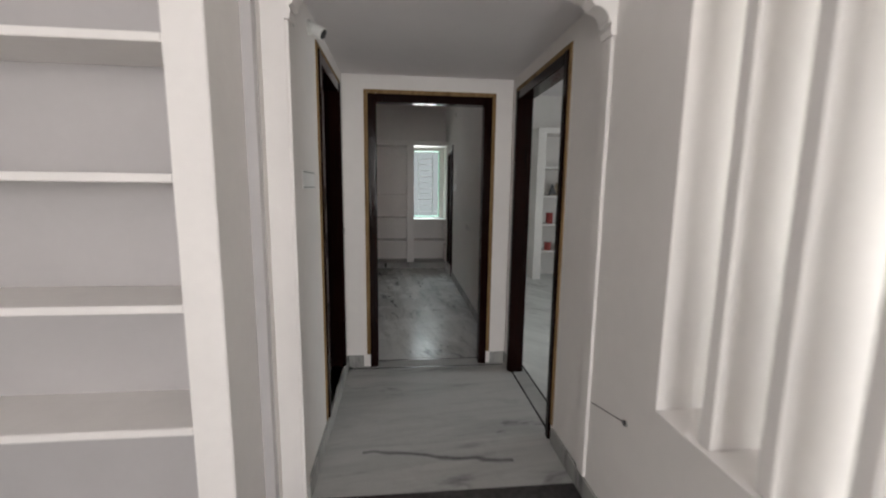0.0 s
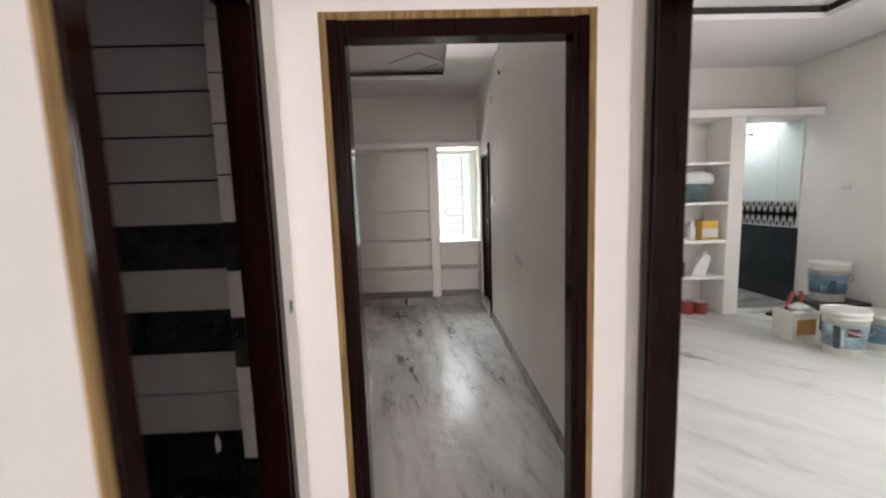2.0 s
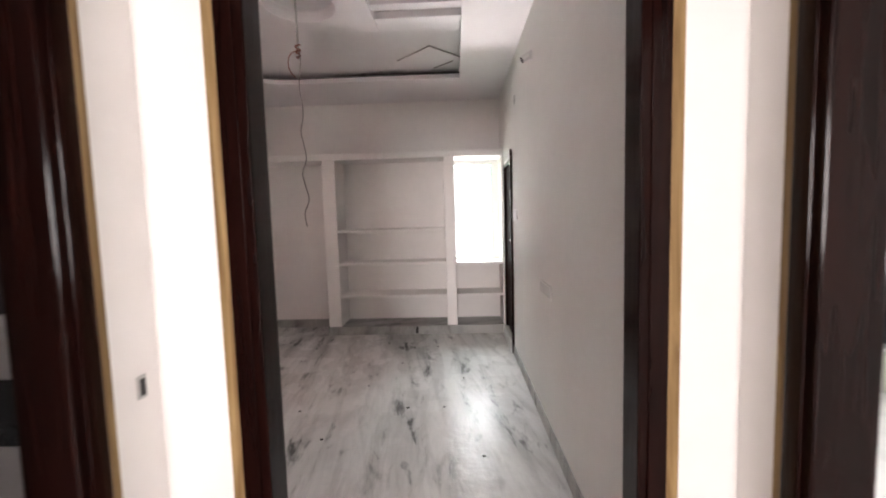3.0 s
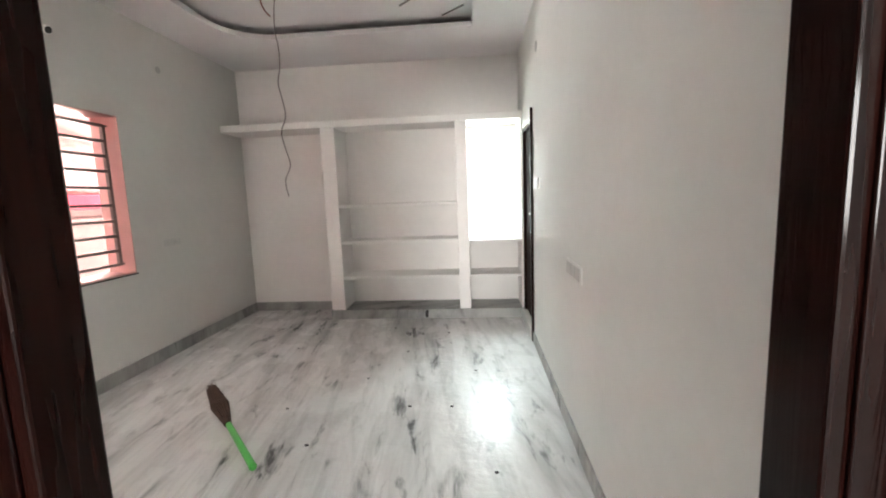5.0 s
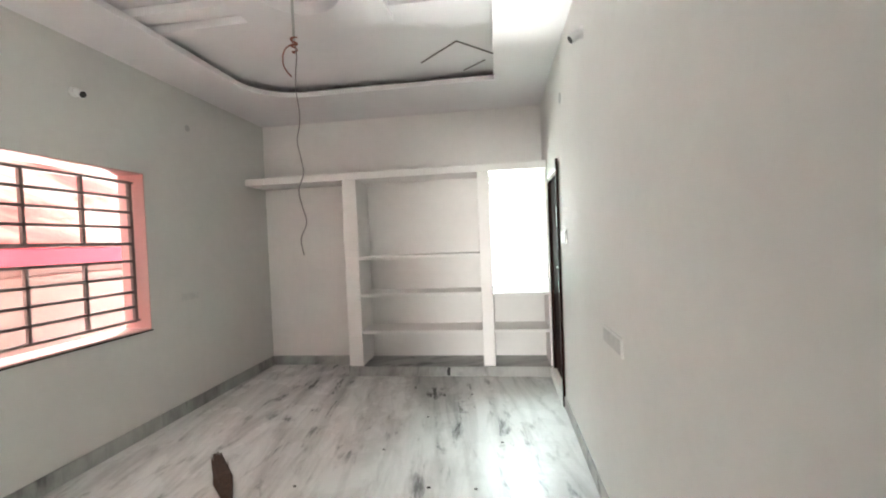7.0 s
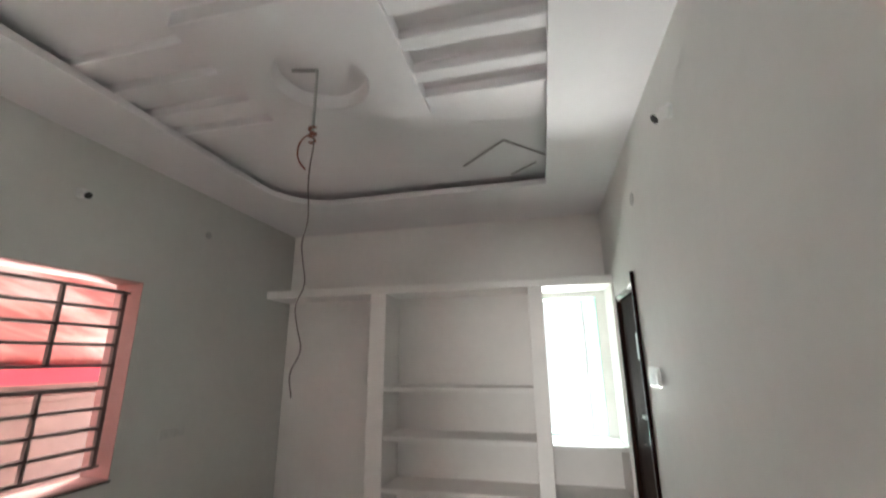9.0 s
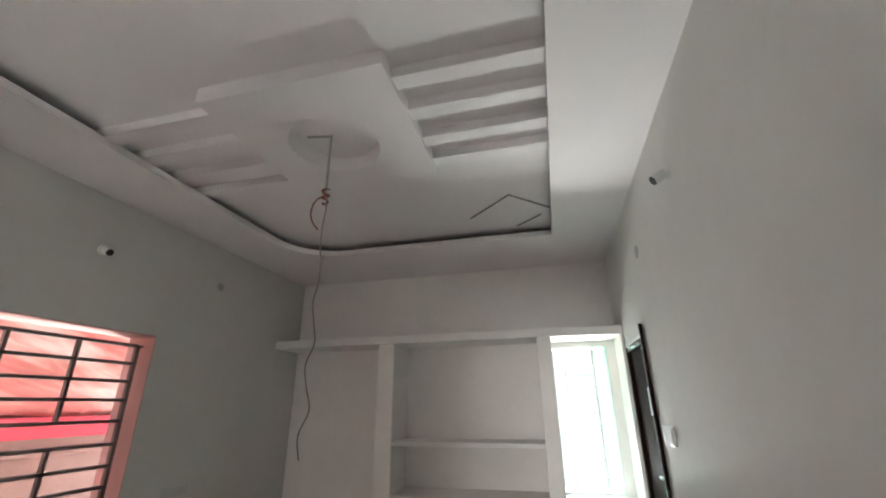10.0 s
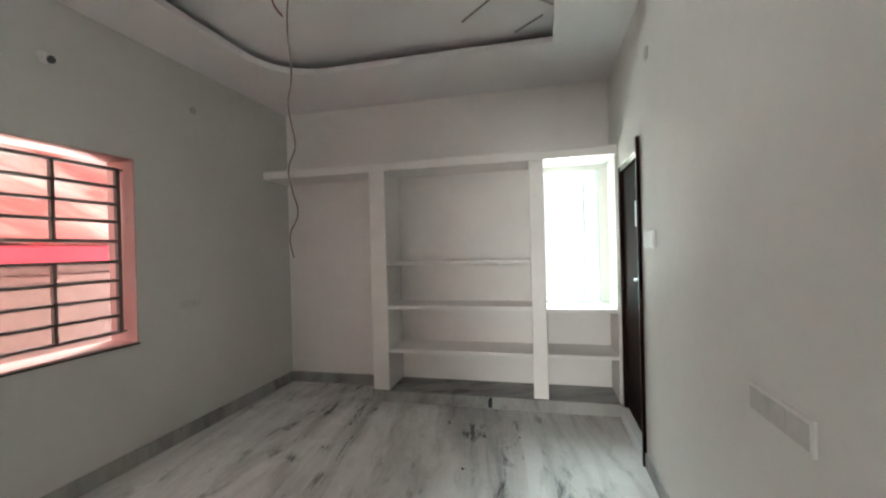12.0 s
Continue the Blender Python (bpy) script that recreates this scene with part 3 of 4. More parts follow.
# ---- door frames ----
def door_frame(name, axis, face, back, u0, u1, top, base, label, sign=1):
    """Dark frame with rebated jambs and raw wood beading; axis: along which it runs; face: the wall face it is seen from."""
    e = empty(name, label, "door frame")

    def put(nm, ua, ub, ca, cb, z0, z1, mat, lab="", bev=0.004):
        ca, cb = min(ca, cb), max(ca, cb)
        if axis == "x":
            link(nm, box(ua, ub, ca, cb, z0, z1, bev), mat, e, lab)
        else:
            link(nm, box(ca, cb, ua, ub, z0, z1, bev), mat, e, lab)

    w, t = 0.060, 0.030
    proud = face - 0.010 * sign
    for ua, ub in ((u0 + t, u0 + t + w), (u1 - t - w, u1 - t)):
        put("jamb", ua, ub, proud, back, base, top - t, FRAME)
    put("head", u0 + t + w + 0.001, u1 - t - w - 0.001, proud, back, top - t - w, top - t, FRAME)
    put("stop", u0 + t, u0 + t + w - 0.020, proud - 0.006 * sign, proud - 0.0005 * sign, base, top - t, FRAME, "", 0.002)
    put("stop", u1 - t - w + 0.020, u1 - t, proud - 0.006 * sign, proud - 0.0005 * sign, base, top - t, FRAME, "", 0.002)
    bead = face - 0.007 * sign
    zb = base + (0.10 if base < 0.05 else 0.0)
    put("beading", u0, u0 + t - 0.001, bead, face + 0.02 * sign, zb, top, RAW, "raw pale wood beading", 0.003)
    put("beading", u1 - t + 0.001, u1, bead, face + 0.02 * sign, zb, top, RAW, "raw pale wood beading", 0.003)
    put("beading", u0 + t, u1 - t, bead, face + 0.02 * sign, top - t + 0.001, top, RAW, "raw pale wood beading", 0.003)
    return e


door_frame("door_frame", "x", BN0, BN1 - 0.012, -0.300, 0.690, 2.132, 0.0, "dark polished bedroom door frame with raw wood beading")
door_frame("door_frame", "y", CL, -0.548, 2.557, 3.375, 2.150, 0.10, "dark polished bathroom door frame with raw wood beading", -1)
door_frame("door_frame", "y", CR, 0.918, 2.402, 3.400, 2.150, 0.0, "dark polished side room door frame with raw wood beading")

# ---- arch to the hall ----
arch = empty("arch", "white plaster arch moulding with ogee brackets", "arch")
for side, xw in ((1, CL), (-1, CR)):
    link("moulding", box(min(xw, xw + side * 0.014), max(xw, xw + side * 0.014), 1.985, AY + 0.008, 0.095, 2.03, 0.005), PAINT_SHELF, arch)
    prof = [(0.0, 2.03), (0.020, 2.03), (0.026, 2.055), (0.020, 2.075), (0.034, 2.082)]
    prof += [(0.034 + 0.06 * (1 - math.cos(a)), 2.082 + 0.055 * math.sin(a)) for a in np.linspace(0.2, math.pi / 2, 7)]
    prof += [(0.104, 2.150), (0.112, 2.162)]
    prof += [(0.112 + 0.075 * math.sin(a), 2.232 - 0.066 * math.cos(a)) for a in np.linspace(0.1, math.pi / 2, 6)]
    prof += [(0.19, LOW - 0.001), (0.0, LOW - 0.001)]
    link("bracket", prism([(xw + side * p, z) for p, z in prof], "y", AY - 0.075, AY + 0.012), PAINT_SHELF, arch, "ogee plaster bracket")
link("lintel_moulding", box(CL + 0.19, CR - 0.19, AY - 0.085, AY + 0.012, LOW - 0.018, LOW - 0.001, 0.004), PAINT_SHELF, arch)

# ---- hall: built-in shelves and finned window ----
hs = empty("shelf_unit", "white plastered built-in shelves in the hall, empty", "shelves")
link("column", box(-0.725, -0.600, 1.665, 1.998, 0, TOP - 0.002, 0.006), PAINT_SHELF, hs)
link("column", box(-2.10, -1.97, 1.665, 1.998, 0, TOP - 0.002, 0.006), PAINT_SHELF, hs)
for z in (0.618, 1.042, 1.456, 1.862, 2.27):
    link("shelf", box(-1.969, -0.726, 1.669, 1.998, z - 0.028, z, 0.004), PAINT_SHELF, hs)

fin_win = tagged(new("window_fins"), "white concrete fins in a large hall window opening", "window", kind="structure")
link("window_sill", box(CR - 0.004, 1.046, -1.198, 1.528, 0.681, 0.692, 0.003), PAINT_SHELF, fin_win)
fy = 1.325
while fy > -1.1:
    link("fin", box(CR + 0.014, 1.045, fy - 0.024, fy + 0.022, 0.692, 2.299, 0.005), PAINT_SHELF, fin_win)
    fy -= 0.195

# ---- bedroom: built-in shelves, beam and plinth ----
bs = empty("shelf_unit", "white plastered built-in wall shelves with loft slab, empty", "shelves")
link("column", box(-1.395, -1.236, BS, BB - 0.002, 0.106, 2.147, 0.007), PAINT_SHELF, bs)
link("column", box(0.078, 0.203, BS, BB - 0.002, 0.106, 2.147, 0.007), PAINT_SHELF, bs)
link("loft_slab", box(BL + 0.002, BR - 0.002, BS, BB - 0.002, 2.148, 2.224, 0.007), PAINT_SHELF, bs)
for z in (1.303, 0.895, 0.490):
    link("shelf", box(-1.235, 0.077, BS + 0.006, BB - 0.002, z - 0.034, z, 0.004), PAINT_SHELF, bs)
link("shelf", box(0.204, 0.766, BS + 0.004, BB - 0.002, 0.458, 0.491, 0.004), PAINT_SHELF, bs)
link("window_ledge", box(0.204, 0.766, BS + 0.002, BB - 0.002, 0.844, 0.879, 0.004), PAINT_SHELF, bs)
link("side_panel", box(0.767, BR - 0.002, BS + 0.001, BB - 0.002, 0.106, 2.147, 0.003), PAINT_SHELF, bs)
slab("plinth", -1.405, BR - 0.001, BS - 0.010, BB - 0.001, 0.0, 0.105, MARBLE_SKIRT, "grey marble plinth under the shelves, stained", "plinth", 0.004)


# ---- windows ----
def grille(name, axis, c, u0, u1, z0, z1, bars, uprights, mat, r, label):
    """A welded grille of flat bars in a frame."""
    e = tagged(new(name), label, "window", kind="structure")

    def rod(nm, ua, ub, za, zb):
        if axis == "x":
            link(nm, box(ua, ub, c - r, c + r, za, zb, 0.002), mat, e)
        else:
            link(nm, box(c - r, c + r, ua, ub, za, zb, 0.002), mat, e)

    for u in (u0, u1):
        rod("frame_upright", u - r, u + r, z0, z1)
    for z in bars:
        rod("bar", u0, u1, z - r * 0.8, z + r * 0.8)
    for u, za, zb in uprights:
        rod("upright", u - r * 0.8, u + r * 0.8, za, zb)
    return e


GX = BL - 0.09
bars = [2.008, 1.888, 1.771, 1.653, 1.523, 1.385, 1.259, 1.140, 1.021, 0.908]
ups = []
for u in (5.835, 5.465):
    ups += [(u, 1.523, 2.008), (u, 0.908, 1.385)]
win = grille("window_1", "y", GX, 5.10, 6.222, 0.908, 2.008, bars, ups, IRON, 0.0135, "dark iron window grille in a pink reveal")
for z in (2.008, 0.908):
    link("bar_end", box(GX - 0.008, GX + 0.008, 6.223, 6.262, z - 0.007, z + 0.007, 0.002), IRON, win)
    link("bar_end", box(GX - 0.008, GX + 0.008, 5.060, 5.099, z - 0.007, z + 0.007, 0.002), IRON, win)
X0, X1 = BL - 0.228, BL + 0.002
link("reveal", box(X0, X1, 6.264, 6.2715, 0.838, 2.081, 0.002), PINK_IN, win, "reveal with pink bounce light in its colour")
link("reveal", box(X0, X1, 5.0505, 5.058, 0.838, 2.081, 0.002), PINK_IN, win, "reveal with pink bounce light in its colour")
link("reveal", box(X0, X1, 5.058, 6.264, 2.074, 2.0815, 0.002), PINK_IN, win, "reveal with pink bounce light in its colour")
link("window_sill", box(X0, BL + 0.001, 5.0505, 6.2715, 0.828, 0.8378, 0.002), PINK_IN, win, "sill with pink bounce light in its colour")
link("sill_slab", box(X0, BL + 0.014, 5.045, 6.276, 0.8165, 0.8275, 0.002), GRANITE, win, "thin black granite sill slab")

GY = 8.165
bars = [2.068, 1.962, 1.857, 1.75, 1.638, 1.527, 1.42, 1.317, 1.208, 1.10, 0.990]
win2 = grille("window_2", "x", GY, 0.306, 0.568, 0.905, 2.095, bars, [], IRON_W, 0.009, "pale grey window grille in a pale green reveal")
for z in (2.068, 0.990):
    link("bar", box(0.140, 0.678, GY - 0.005, GY + 0.005, z - 0.004, z + 0.004, 0.001), IRON_W, win2)
link("reveal", box(0.679, 0.6845, BB - 0.004, BO - 0.002, 0.896, 2.099, 0.002), MINT, win2, "pale green window reveal")
link("reveal", box(0.1325, 0.138, BB - 0.004, BO - 0.002, 0.896, 2.099, 0.002), MINT, win2, "pale green window reveal")
link("reveal", box(0.138, 0.679, BB - 0.004, BO - 0.002, 2.093, 2.0995, 0.002), MINT, win2, "pale green window reveal")
link("window_sill", box(0.138, 0.679, BB - 0.004, BO - 0.002, 0.8955, 0.902, 0.002), MINT, win2, "pale green window sill")

# ---- outside the left window: neighbour's wall with a tarpaulin ----
nb = empty("neighbour_house", "pink plastered house wall across a narrow lane", "house")
link("wall", box(-4.6, -4.3, 1.0, 14.0, -0.25, 6.0, 0.01), PINK, nb)
link("ledge", box(-4.3, -4.22, 1.0, 14.0, 1.20, 1.26, 0.01), PINK, nb)
tarp = empty("tarpaulin", "sunlit red tarpaulin hung in folds with pink hem", "tarpaulin")
bm = bmesh.new()
cols, rows_ = 70, 16
grid = []
for i in range(cols):
    u = i / (cols - 1)
    line = []
    for j in range(rows_):
        w = j / (rows_ - 1)
        y = 4.6 + 7.0 * u
        z = 1.52 + 1.7 * w + 0.05 * math.sin(9 * u) * (1 - w)
        x = -4.16 + 0.07 * math.sin(7 * w + 11 * u) + 0.05 * noise.noise((u * 9, w * 4, 0.3)) + 0.03 * math.sin(30 * w - 20 * u)
        line.append(bm.verts.new((x, y, z)))
    grid.append(line)
for i in range(cols - 1):
    for j in range(rows_ - 1):
        bm.faces.new((grid[i][j], grid[i + 1][j], grid[i + 1][j + 1], grid[i][j + 1]))
bmesh.ops.solidify(bm, geom=bm.faces[:], thickness=0.006)
link("sheet", bm, TARP, tarp, "faded red sheet, pale fold highlights in its colour", True)
link("hem", box(-4.20, -4.08, 4.6, 11.6, 1.36, 1.53, 0.012), HEM, tarp, "bright pink hem")

# ---- distance beyond the far window ----
tagged(link("backdrop", box(-6, 8, 14.0, 14.05, -0.2, 7), DAYLIGHT), "bright hazy daylight beyond the window", "backdrop", kind="structure")

# ---- bedroom: bathroom door in the right wall ----
door = tagged(new("door_1"), "closed dark polished bathroom door with steel bolts", "door", kind="structure")
D0, D1 = 6.862, 7.590
link("leaf", box(BR + 0.022, BR + 0.060, D0 + 0.045, D1 - 0.045, 0.108, 1.978, 0.004), LEAF_WOOD, door)
# paler strip: light reflected near the lock edge, put into the colour
link("lock_stile", box(BR + 0.015, BR + 0.0215, D0 + 0.046, D0 + 0.135, 0.55, 1.975, 0.002), STILE_WOOD, door, "paler brown strip for light reflected on the leaf")
link("jamb", box(BR - 0.004, BR + 0.108, D1 - 0.044, D1 - 0.002, 0.106, 2.024, 0.004), LEAF_WOOD, door)
link("jamb", box(BR - 0.010, BR + 0.108, D0 + 0.002, D0 + 0.044, 0.106, 2.024, 0.004), FRAME, door)
link("head", box(BR - 0.004, BR + 0.108, D0 + 0.045, D1 - 0.045, 1.979, 2.024, 0.004), FRAME, door)
# white strip painted for the window light on the lintel edge
link("head_bead", box(BR - 0.008, BR + 0.104, D0 + 0.003, D1 - 0.003, 2.0255, 2.043, 0.003), PLASTIC, door, "white strip for the lit lintel edge over the head")
link("architrave", box(BR - 0.024, BR, D0 - 0.020, D0, 0.0, 2.095, 0.003), FRAME, door, "thin dark edge strip")
link("bolt", box(BR - 0.012, BR + 0.0148, D0 + 0.07, D0 + 0.11, 1.53, 1.70, 0.004), STEEL, door, "steel tower bolt")
link("lock_plate", box(BR + 0.004, BR + 0.0148, D0 + 0.065, D0 + 0.11, 1.04, 1.23, 0.003), STEEL, door, "steel lock plate")
link("handle", tube([(BR + 0.028, D0 + 0.09, 1.19), (BR - 0.004, D0 + 0.09, 1.18), (BR - 0.006, D0 + 0.14, 1.17), (BR - 0.004, D0 + 0.20, 1.17)], 0.008), STEEL, door, "steel lever handle")
link("knob", lathe([(0.004, 0), (0.02, 0.004), (0.022, 0.014), (0.012, 0.024)], (0, 0, 0)), STEEL, door, "steel knob")
door.children[-1].matrix_basis = pose(BR + 0.03, D0 + 0.095, 1.44, 0, -90, 0)
slab("threshold_4", BR - 0.03, BR + 0.10, D0 + 0.003, D1 - 0.003, 0.0, 0.1025, PLASTIC, "raised white marble threshold at the bathroom door", "threshold", 0.004)


# ---- electrical fittings ----
def switch_plate(axis, c, out, u0, u1, z0, z1, modules, label, kind_, dark=False, deep=0.012, mat=PLASTIC, key=None):
    """A modular plate on a wall: body, rim and rocker modules. out: the way it faces."""
    e = empty(kind_, label, "switch" if "switch" in kind_ else "socket")

    def put(nm, ua, ub, d0, d1, za, zb, mat, bev=0.002, lab=""):
        a_, b_ = sorted((c + out * d0, c + out * d1))
        if axis == "y":
            link(nm, box(a_, b_, ua, ub, za, zb, bev), mat, e, lab)
        else:
            link(nm, box(ua, ub, a_, b_, za, zb, bev), mat, e, lab)

    put("plate", u0, u1, 0, deep, z0, z1, mat, min(0.004, deep * 0.4))
    m = 0.012
    w = (u1 - u0 - 2 * m) / modules
    for i in range(modules):
        put("rocker", u0 + m + w * i + 0.002, u0 + m + w * (i + 1) - 0.002, deep, deep + (0.005 if deep > 0.01 else 0.0015), z0 + m, z1 - m, key or mat, 0.0006)
    # black strips painted for the shadow lines along the plate
    if dark:
        put("shadow_gap", u0 + 0.004, u1 - 0.004, deep + 0.0005, deep + 0.0015, z1 - 0.009, z1 - 0.006, BLACK, 0.0)
        put("shadow_gap", u0 + 0.004, u1 - 0.004, deep + 0.0005, deep + 0.0015, z0 + 0.006, z0 + 0.009, BLACK, 0.0)
    return e


switch_plate("y", CL, 1, 2.178, 2.418, 1.412, 1.494, 5, "white modular switch plate on the corridor wall", "switch_plate", True, 0.004, PLASTIC)
switch_plate("y", BR, -1, 5.140, 5.455, 0.905, 0.995, 3, "white modular socket plate on the bedroom wall", "socket_plate", False, 0.010, PAINT_GREY, PLASTIC_P)
switch_plate("y", BR, -1, 6.500, 6.735, 1.388, 1.488, 3, "white switch plate beside the bathroom door", "switch_plate")
switch_plate("y", BL, 1, 6.585, 6.822, 0.992, 1.075, 3, "painted-over socket plate on the bedroom wall", "socket_plate", False, 0.004, PAINT_LEFT, PLASTIC_P)


def lamp_holder(at, face, tilt, label):
    """An angled batten holder: round base on the wall, tilted socket with a black mouth."""
    e = empty("lamp_holder", label, "lamp holder")
    w = Vector(at)
    n = Vector(face)
    link("base", cyl(w, w + n * 0.018, 0.034, 0.030, 24), PLASTIC, e)
    d = Vector(tilt).normalized()
    s = w + n * 0.016
    bm = cyl(s, s + d * 0.062, 0.022, 0.027, 24)
    link("socket", bm, PLASTIC, e)
    link("mouth", cyl(s + d * 0.0615, s + d * 0.0665, 0.023, 0.021, 24), BLACK, e, "empty black socket mouth")
    return e


lamp_holder((BR, 5.735, 2.590), (-1, 0, 0), (-0.82, 0.02, -0.52), "white angled lamp holder without bulb on the wall")
lamp_holder((BL, 5.753, 2.553), (1, 0, 0), (0.8, -0.05, -0.35), "white angled lamp holder without bulb on the wall")
lamp_holder((CL, 2.40, 2.150), (1, 0, 0), (0.8, -0.1, -0.45), "white angled lamp holder without bulb by the arch")


def box_cover(at, face, r, label):
    e = empty("junction_cover", label, "cover")
    w, n = Vector(at), Vector(face)
    link("disc", cyl(w, w + n * 0.006, r, r * 0.95, 28), PLASTIC_G, e)
    return e


box_cover((BR, 6.620, 2.515), (-1, 0, 0), 0.042, "round grey junction cover on the wall")
box_cover((BL, 6.780, 2.577), (1, 0, 0), 0.030, "small round junction cover on the wall")

switch_plate("y", 4.56, -1, 6.245, 6.39, 1.432, 1.512, 2, "white switch plate on the side room wall", "switch_plate")

slot = empty("conduit_slot", "small open conduit slot in the corridor wall", "slot")
link("rim", box(CL, CL + 0.004, 3.438, 3.462, 1.075, 1.125, 0.001), PLASTIC_G, slot)
link("hole", box(CL + 0.004, CL + 0.0055, 3.443, 3.457, 1.082, 1.118, 0.0), BLACK, slot, "dark slot opening")
# small hole in the wall, set as a black disc on its face
hole_mark = empty("wall_plug", "small dark hole below the finned window, a black disc", "plug")
link("plug", cyl((CR, 1.70, 0.541), (CR - 0.006, 1.70, 0.541), 0.012, 0.010, 14), BLACK, hole_mark)
seam = empty("plaster_seam", "thin dark plaster seam on the hall wall", "seam")
link("line", prism([(1.975, 0.474), (1.975, 0.479), (1.715, 0.541), (1.715, 0.536)], "x", CR - 0.0015, CR), CABLE, seam)
tape = empty("tape_strip", "torn white tape strip on black bathroom tile", "tape")
link("strip", prism([(-0.853, 0.455), (-0.838, 0.462), (-0.832, 0.50), (-0.846, 0.538), (-0.858, 0.51)], "y", 3.5905, 3.5935), PLASTIC, tape)
stain = empty("plinth_patch", "dark broken patch on the marble plinth", "patch")
link("patch", prism([(-0.315, 0.012), (-0.285, 0.008), (-0.278, 0.095), (-0.305, 0.101), (-0.318, 0.06)], "y", BS - 0.0125, BS - 0.0095), GRANITE, stain)
shower = empty("shower_arm", "small chrome shower arm on the toilet wall", "shower")
link("arm", tube([(4.543, 7.64, 2.20), (4.50, 7.64, 2.21), (4.45, 7.64, 2.18)], 0.010), STEEL, shower)
link("flange", cyl((4.543, 7.64, 2.20), (4.537, 7.64, 2.20), 0.028, 0.024, 16), STEEL, shower)
crumb_rnd = random.Random(11)
bm = bmesh.new()
for cx, cy in ((-0.574, 6.060), (-0.998, 5.600), (-0.184, 5.638), (0.092, 5.644), (-0.35, 6.6), (0.25, 6.2), (-1.4, 6.7), (-0.02, 7.1), (0.35, 5.0), (-0.7, 5.2)):
    r = crumb_rnd.uniform(0.006, 0.011)
    bmesh.ops.create_icosphere(bm, subdivisions=1, radius=r, matrix=Matrix.Translation((cx, cy, r * 0.5)) @ Matrix.Diagonal((1.5, 1.0, 0.55, 1)))
tagged(link("floor_debris", bm, GRANITE), "dark crumbs of cement on the marble floor", "debris", kind="stuff")

# ---- hanging fan wire ----
hw = empty("hanging_wire", "loose fan wire hanging from the ceiling hook", "wire")
HX, HY = -0.866, 5.600
link("rod", cyl((HX, HY, 2.65), (HX - 0.002, HY, TRAY - 0.012), 0.0075, None, 12), PLASTIC_G, hw, "pale ceiling hook rod")
link("conduit", cyl((HX - 0.13, HY - 0.03, TRAY - 0.02), (HX, HY, TRAY - 0.02), 0.006, None, 10), PLASTIC_G, hw, "pale conduit in the dish")
pts = [(HX + 0.012 * math.sin(1.9 * i) + 0.004 * (i % 3), HY + 0.012 * math.cos(2.3 * i), 2.65 - 0.0966 * i) for i in range(14)]
link("cord", tube(pts, 0.0034), CABLE, hw, "thin wavy cord")
rnd = random.Random(5)
for s in range(4):
    pts = [(HX + 0.018 * math.sin(2.1 * i + s) * (1 - i / 14), HY + 0.016 * math.cos(1.7 * i + s), 2.68 - 0.011 * i - 0.006 * s) for i in range(9)]
    link("knot", tube(pts, 0.0042), COPPER, hw, "reddish twisted wire end")
link("loop", tube([(HX - 0.01, HY, 2.635), (HX - 0.055, HY, 2.61), (HX - 0.075, HY, 2.55), (HX - 0.06, HY, 2.49), (HX - 0.025, HY, 2.445)], 0.0042), COPPER, hw, "stiff loop of brown wire")

# ---- broom on the bedroom floor ----
br = empty("broom", "grass broom with green plastic handle lying on the floor", "broom")
A, Bq, C = Vector((-0.893, 4.985, 0.022)), Vector((-1.295, 5.403, 0.028)), Vector((-1.71, 5.88, 0.022))
bm = cyl(A, Bq, 0.019, 0.017, 18)
link("handle", bm, GREEN, br, "bright green plastic handle")
link("handle_cap", cyl(A - (Bq - A).normalized() * 0.012, A, 0.015, 0.0205, 18), GREEN, br)
bm = bmesh.new()
axis = (C - Bq).normalized()
side = axis.cross(Vector((0, 0, 1))).normalized()
for i in range(230):
    f = rnd.uniform(-1, 1)
    ln = rnd.uniform(0.78, 1.08) - 0.16 * f * f
    s0 = Bq - axis * 0.04 + side * f * 0.018 + Vector((0, 0, rnd.uniform(-0.010, 0.012)))
    mid_ = Bq + axis * (C - Bq).length * 0.40 + side * (f * 0.044 + rnd.uniform(-0.012, 0.012)) + Vector((0, 0, rnd.uniform(-0.012, 0.022)))
    end_ = Bq + axis * (C - Bq).length * ln + side * (f * 0.032 + rnd.uniform(-0.016, 0.016)) + Vector((0, 0, rnd.uniform(-0.014, 0.02)))
    for p, q, ra, rb in ((s0, mid_, 0.004, 0.006), (mid_, end_, 0.006, 0.0025)):
        add_cyl(bm, p, q, ra, rb, 5, False)
link("bristles", bm, BRISTLE, br, "frayed dark brown grass bristles")
link("binding", cyl(Bq - axis * 0.05, Bq + axis * 0.03, 0.020, 0.024, 18), BRISTLE, br)

# ---- side room: shelves, beam, toilet, buckets ----
ES = 6.60
es = empty("shelf_unit", "white plastered wall shelves holding paint tins", "shelves")
for x0, x1 in ((2.06, 2.19), (3.49, 3.66)):
    link("column", box(x0, x1, ES, 7.018, 0.0, 2.269, 0.007), PAINT_SHELF, es)
link("loft_slab", box(2.06, 4.555, ES, 7.018, 2.270, 2.356, 0.007), PAINT_SHELF, es)
EZ = (1.783, 1.330, 0.888, 0.460)
for z in EZ:
    link("shelf", box(2.191, 3.489, ES + 0.005, 7.018, z - 0.035, z, 0.004), PAINT_SHELF, es)
wall("wall_toilet_left", "y", 3.56, 3.645, 7.12, 8.2, 0, TOP, mat=TILE_S)
wall("wall_toilet_back", "x", 8.20, 8.28, 3.56, 4.68, 0, TOP, mat=TILE_L)
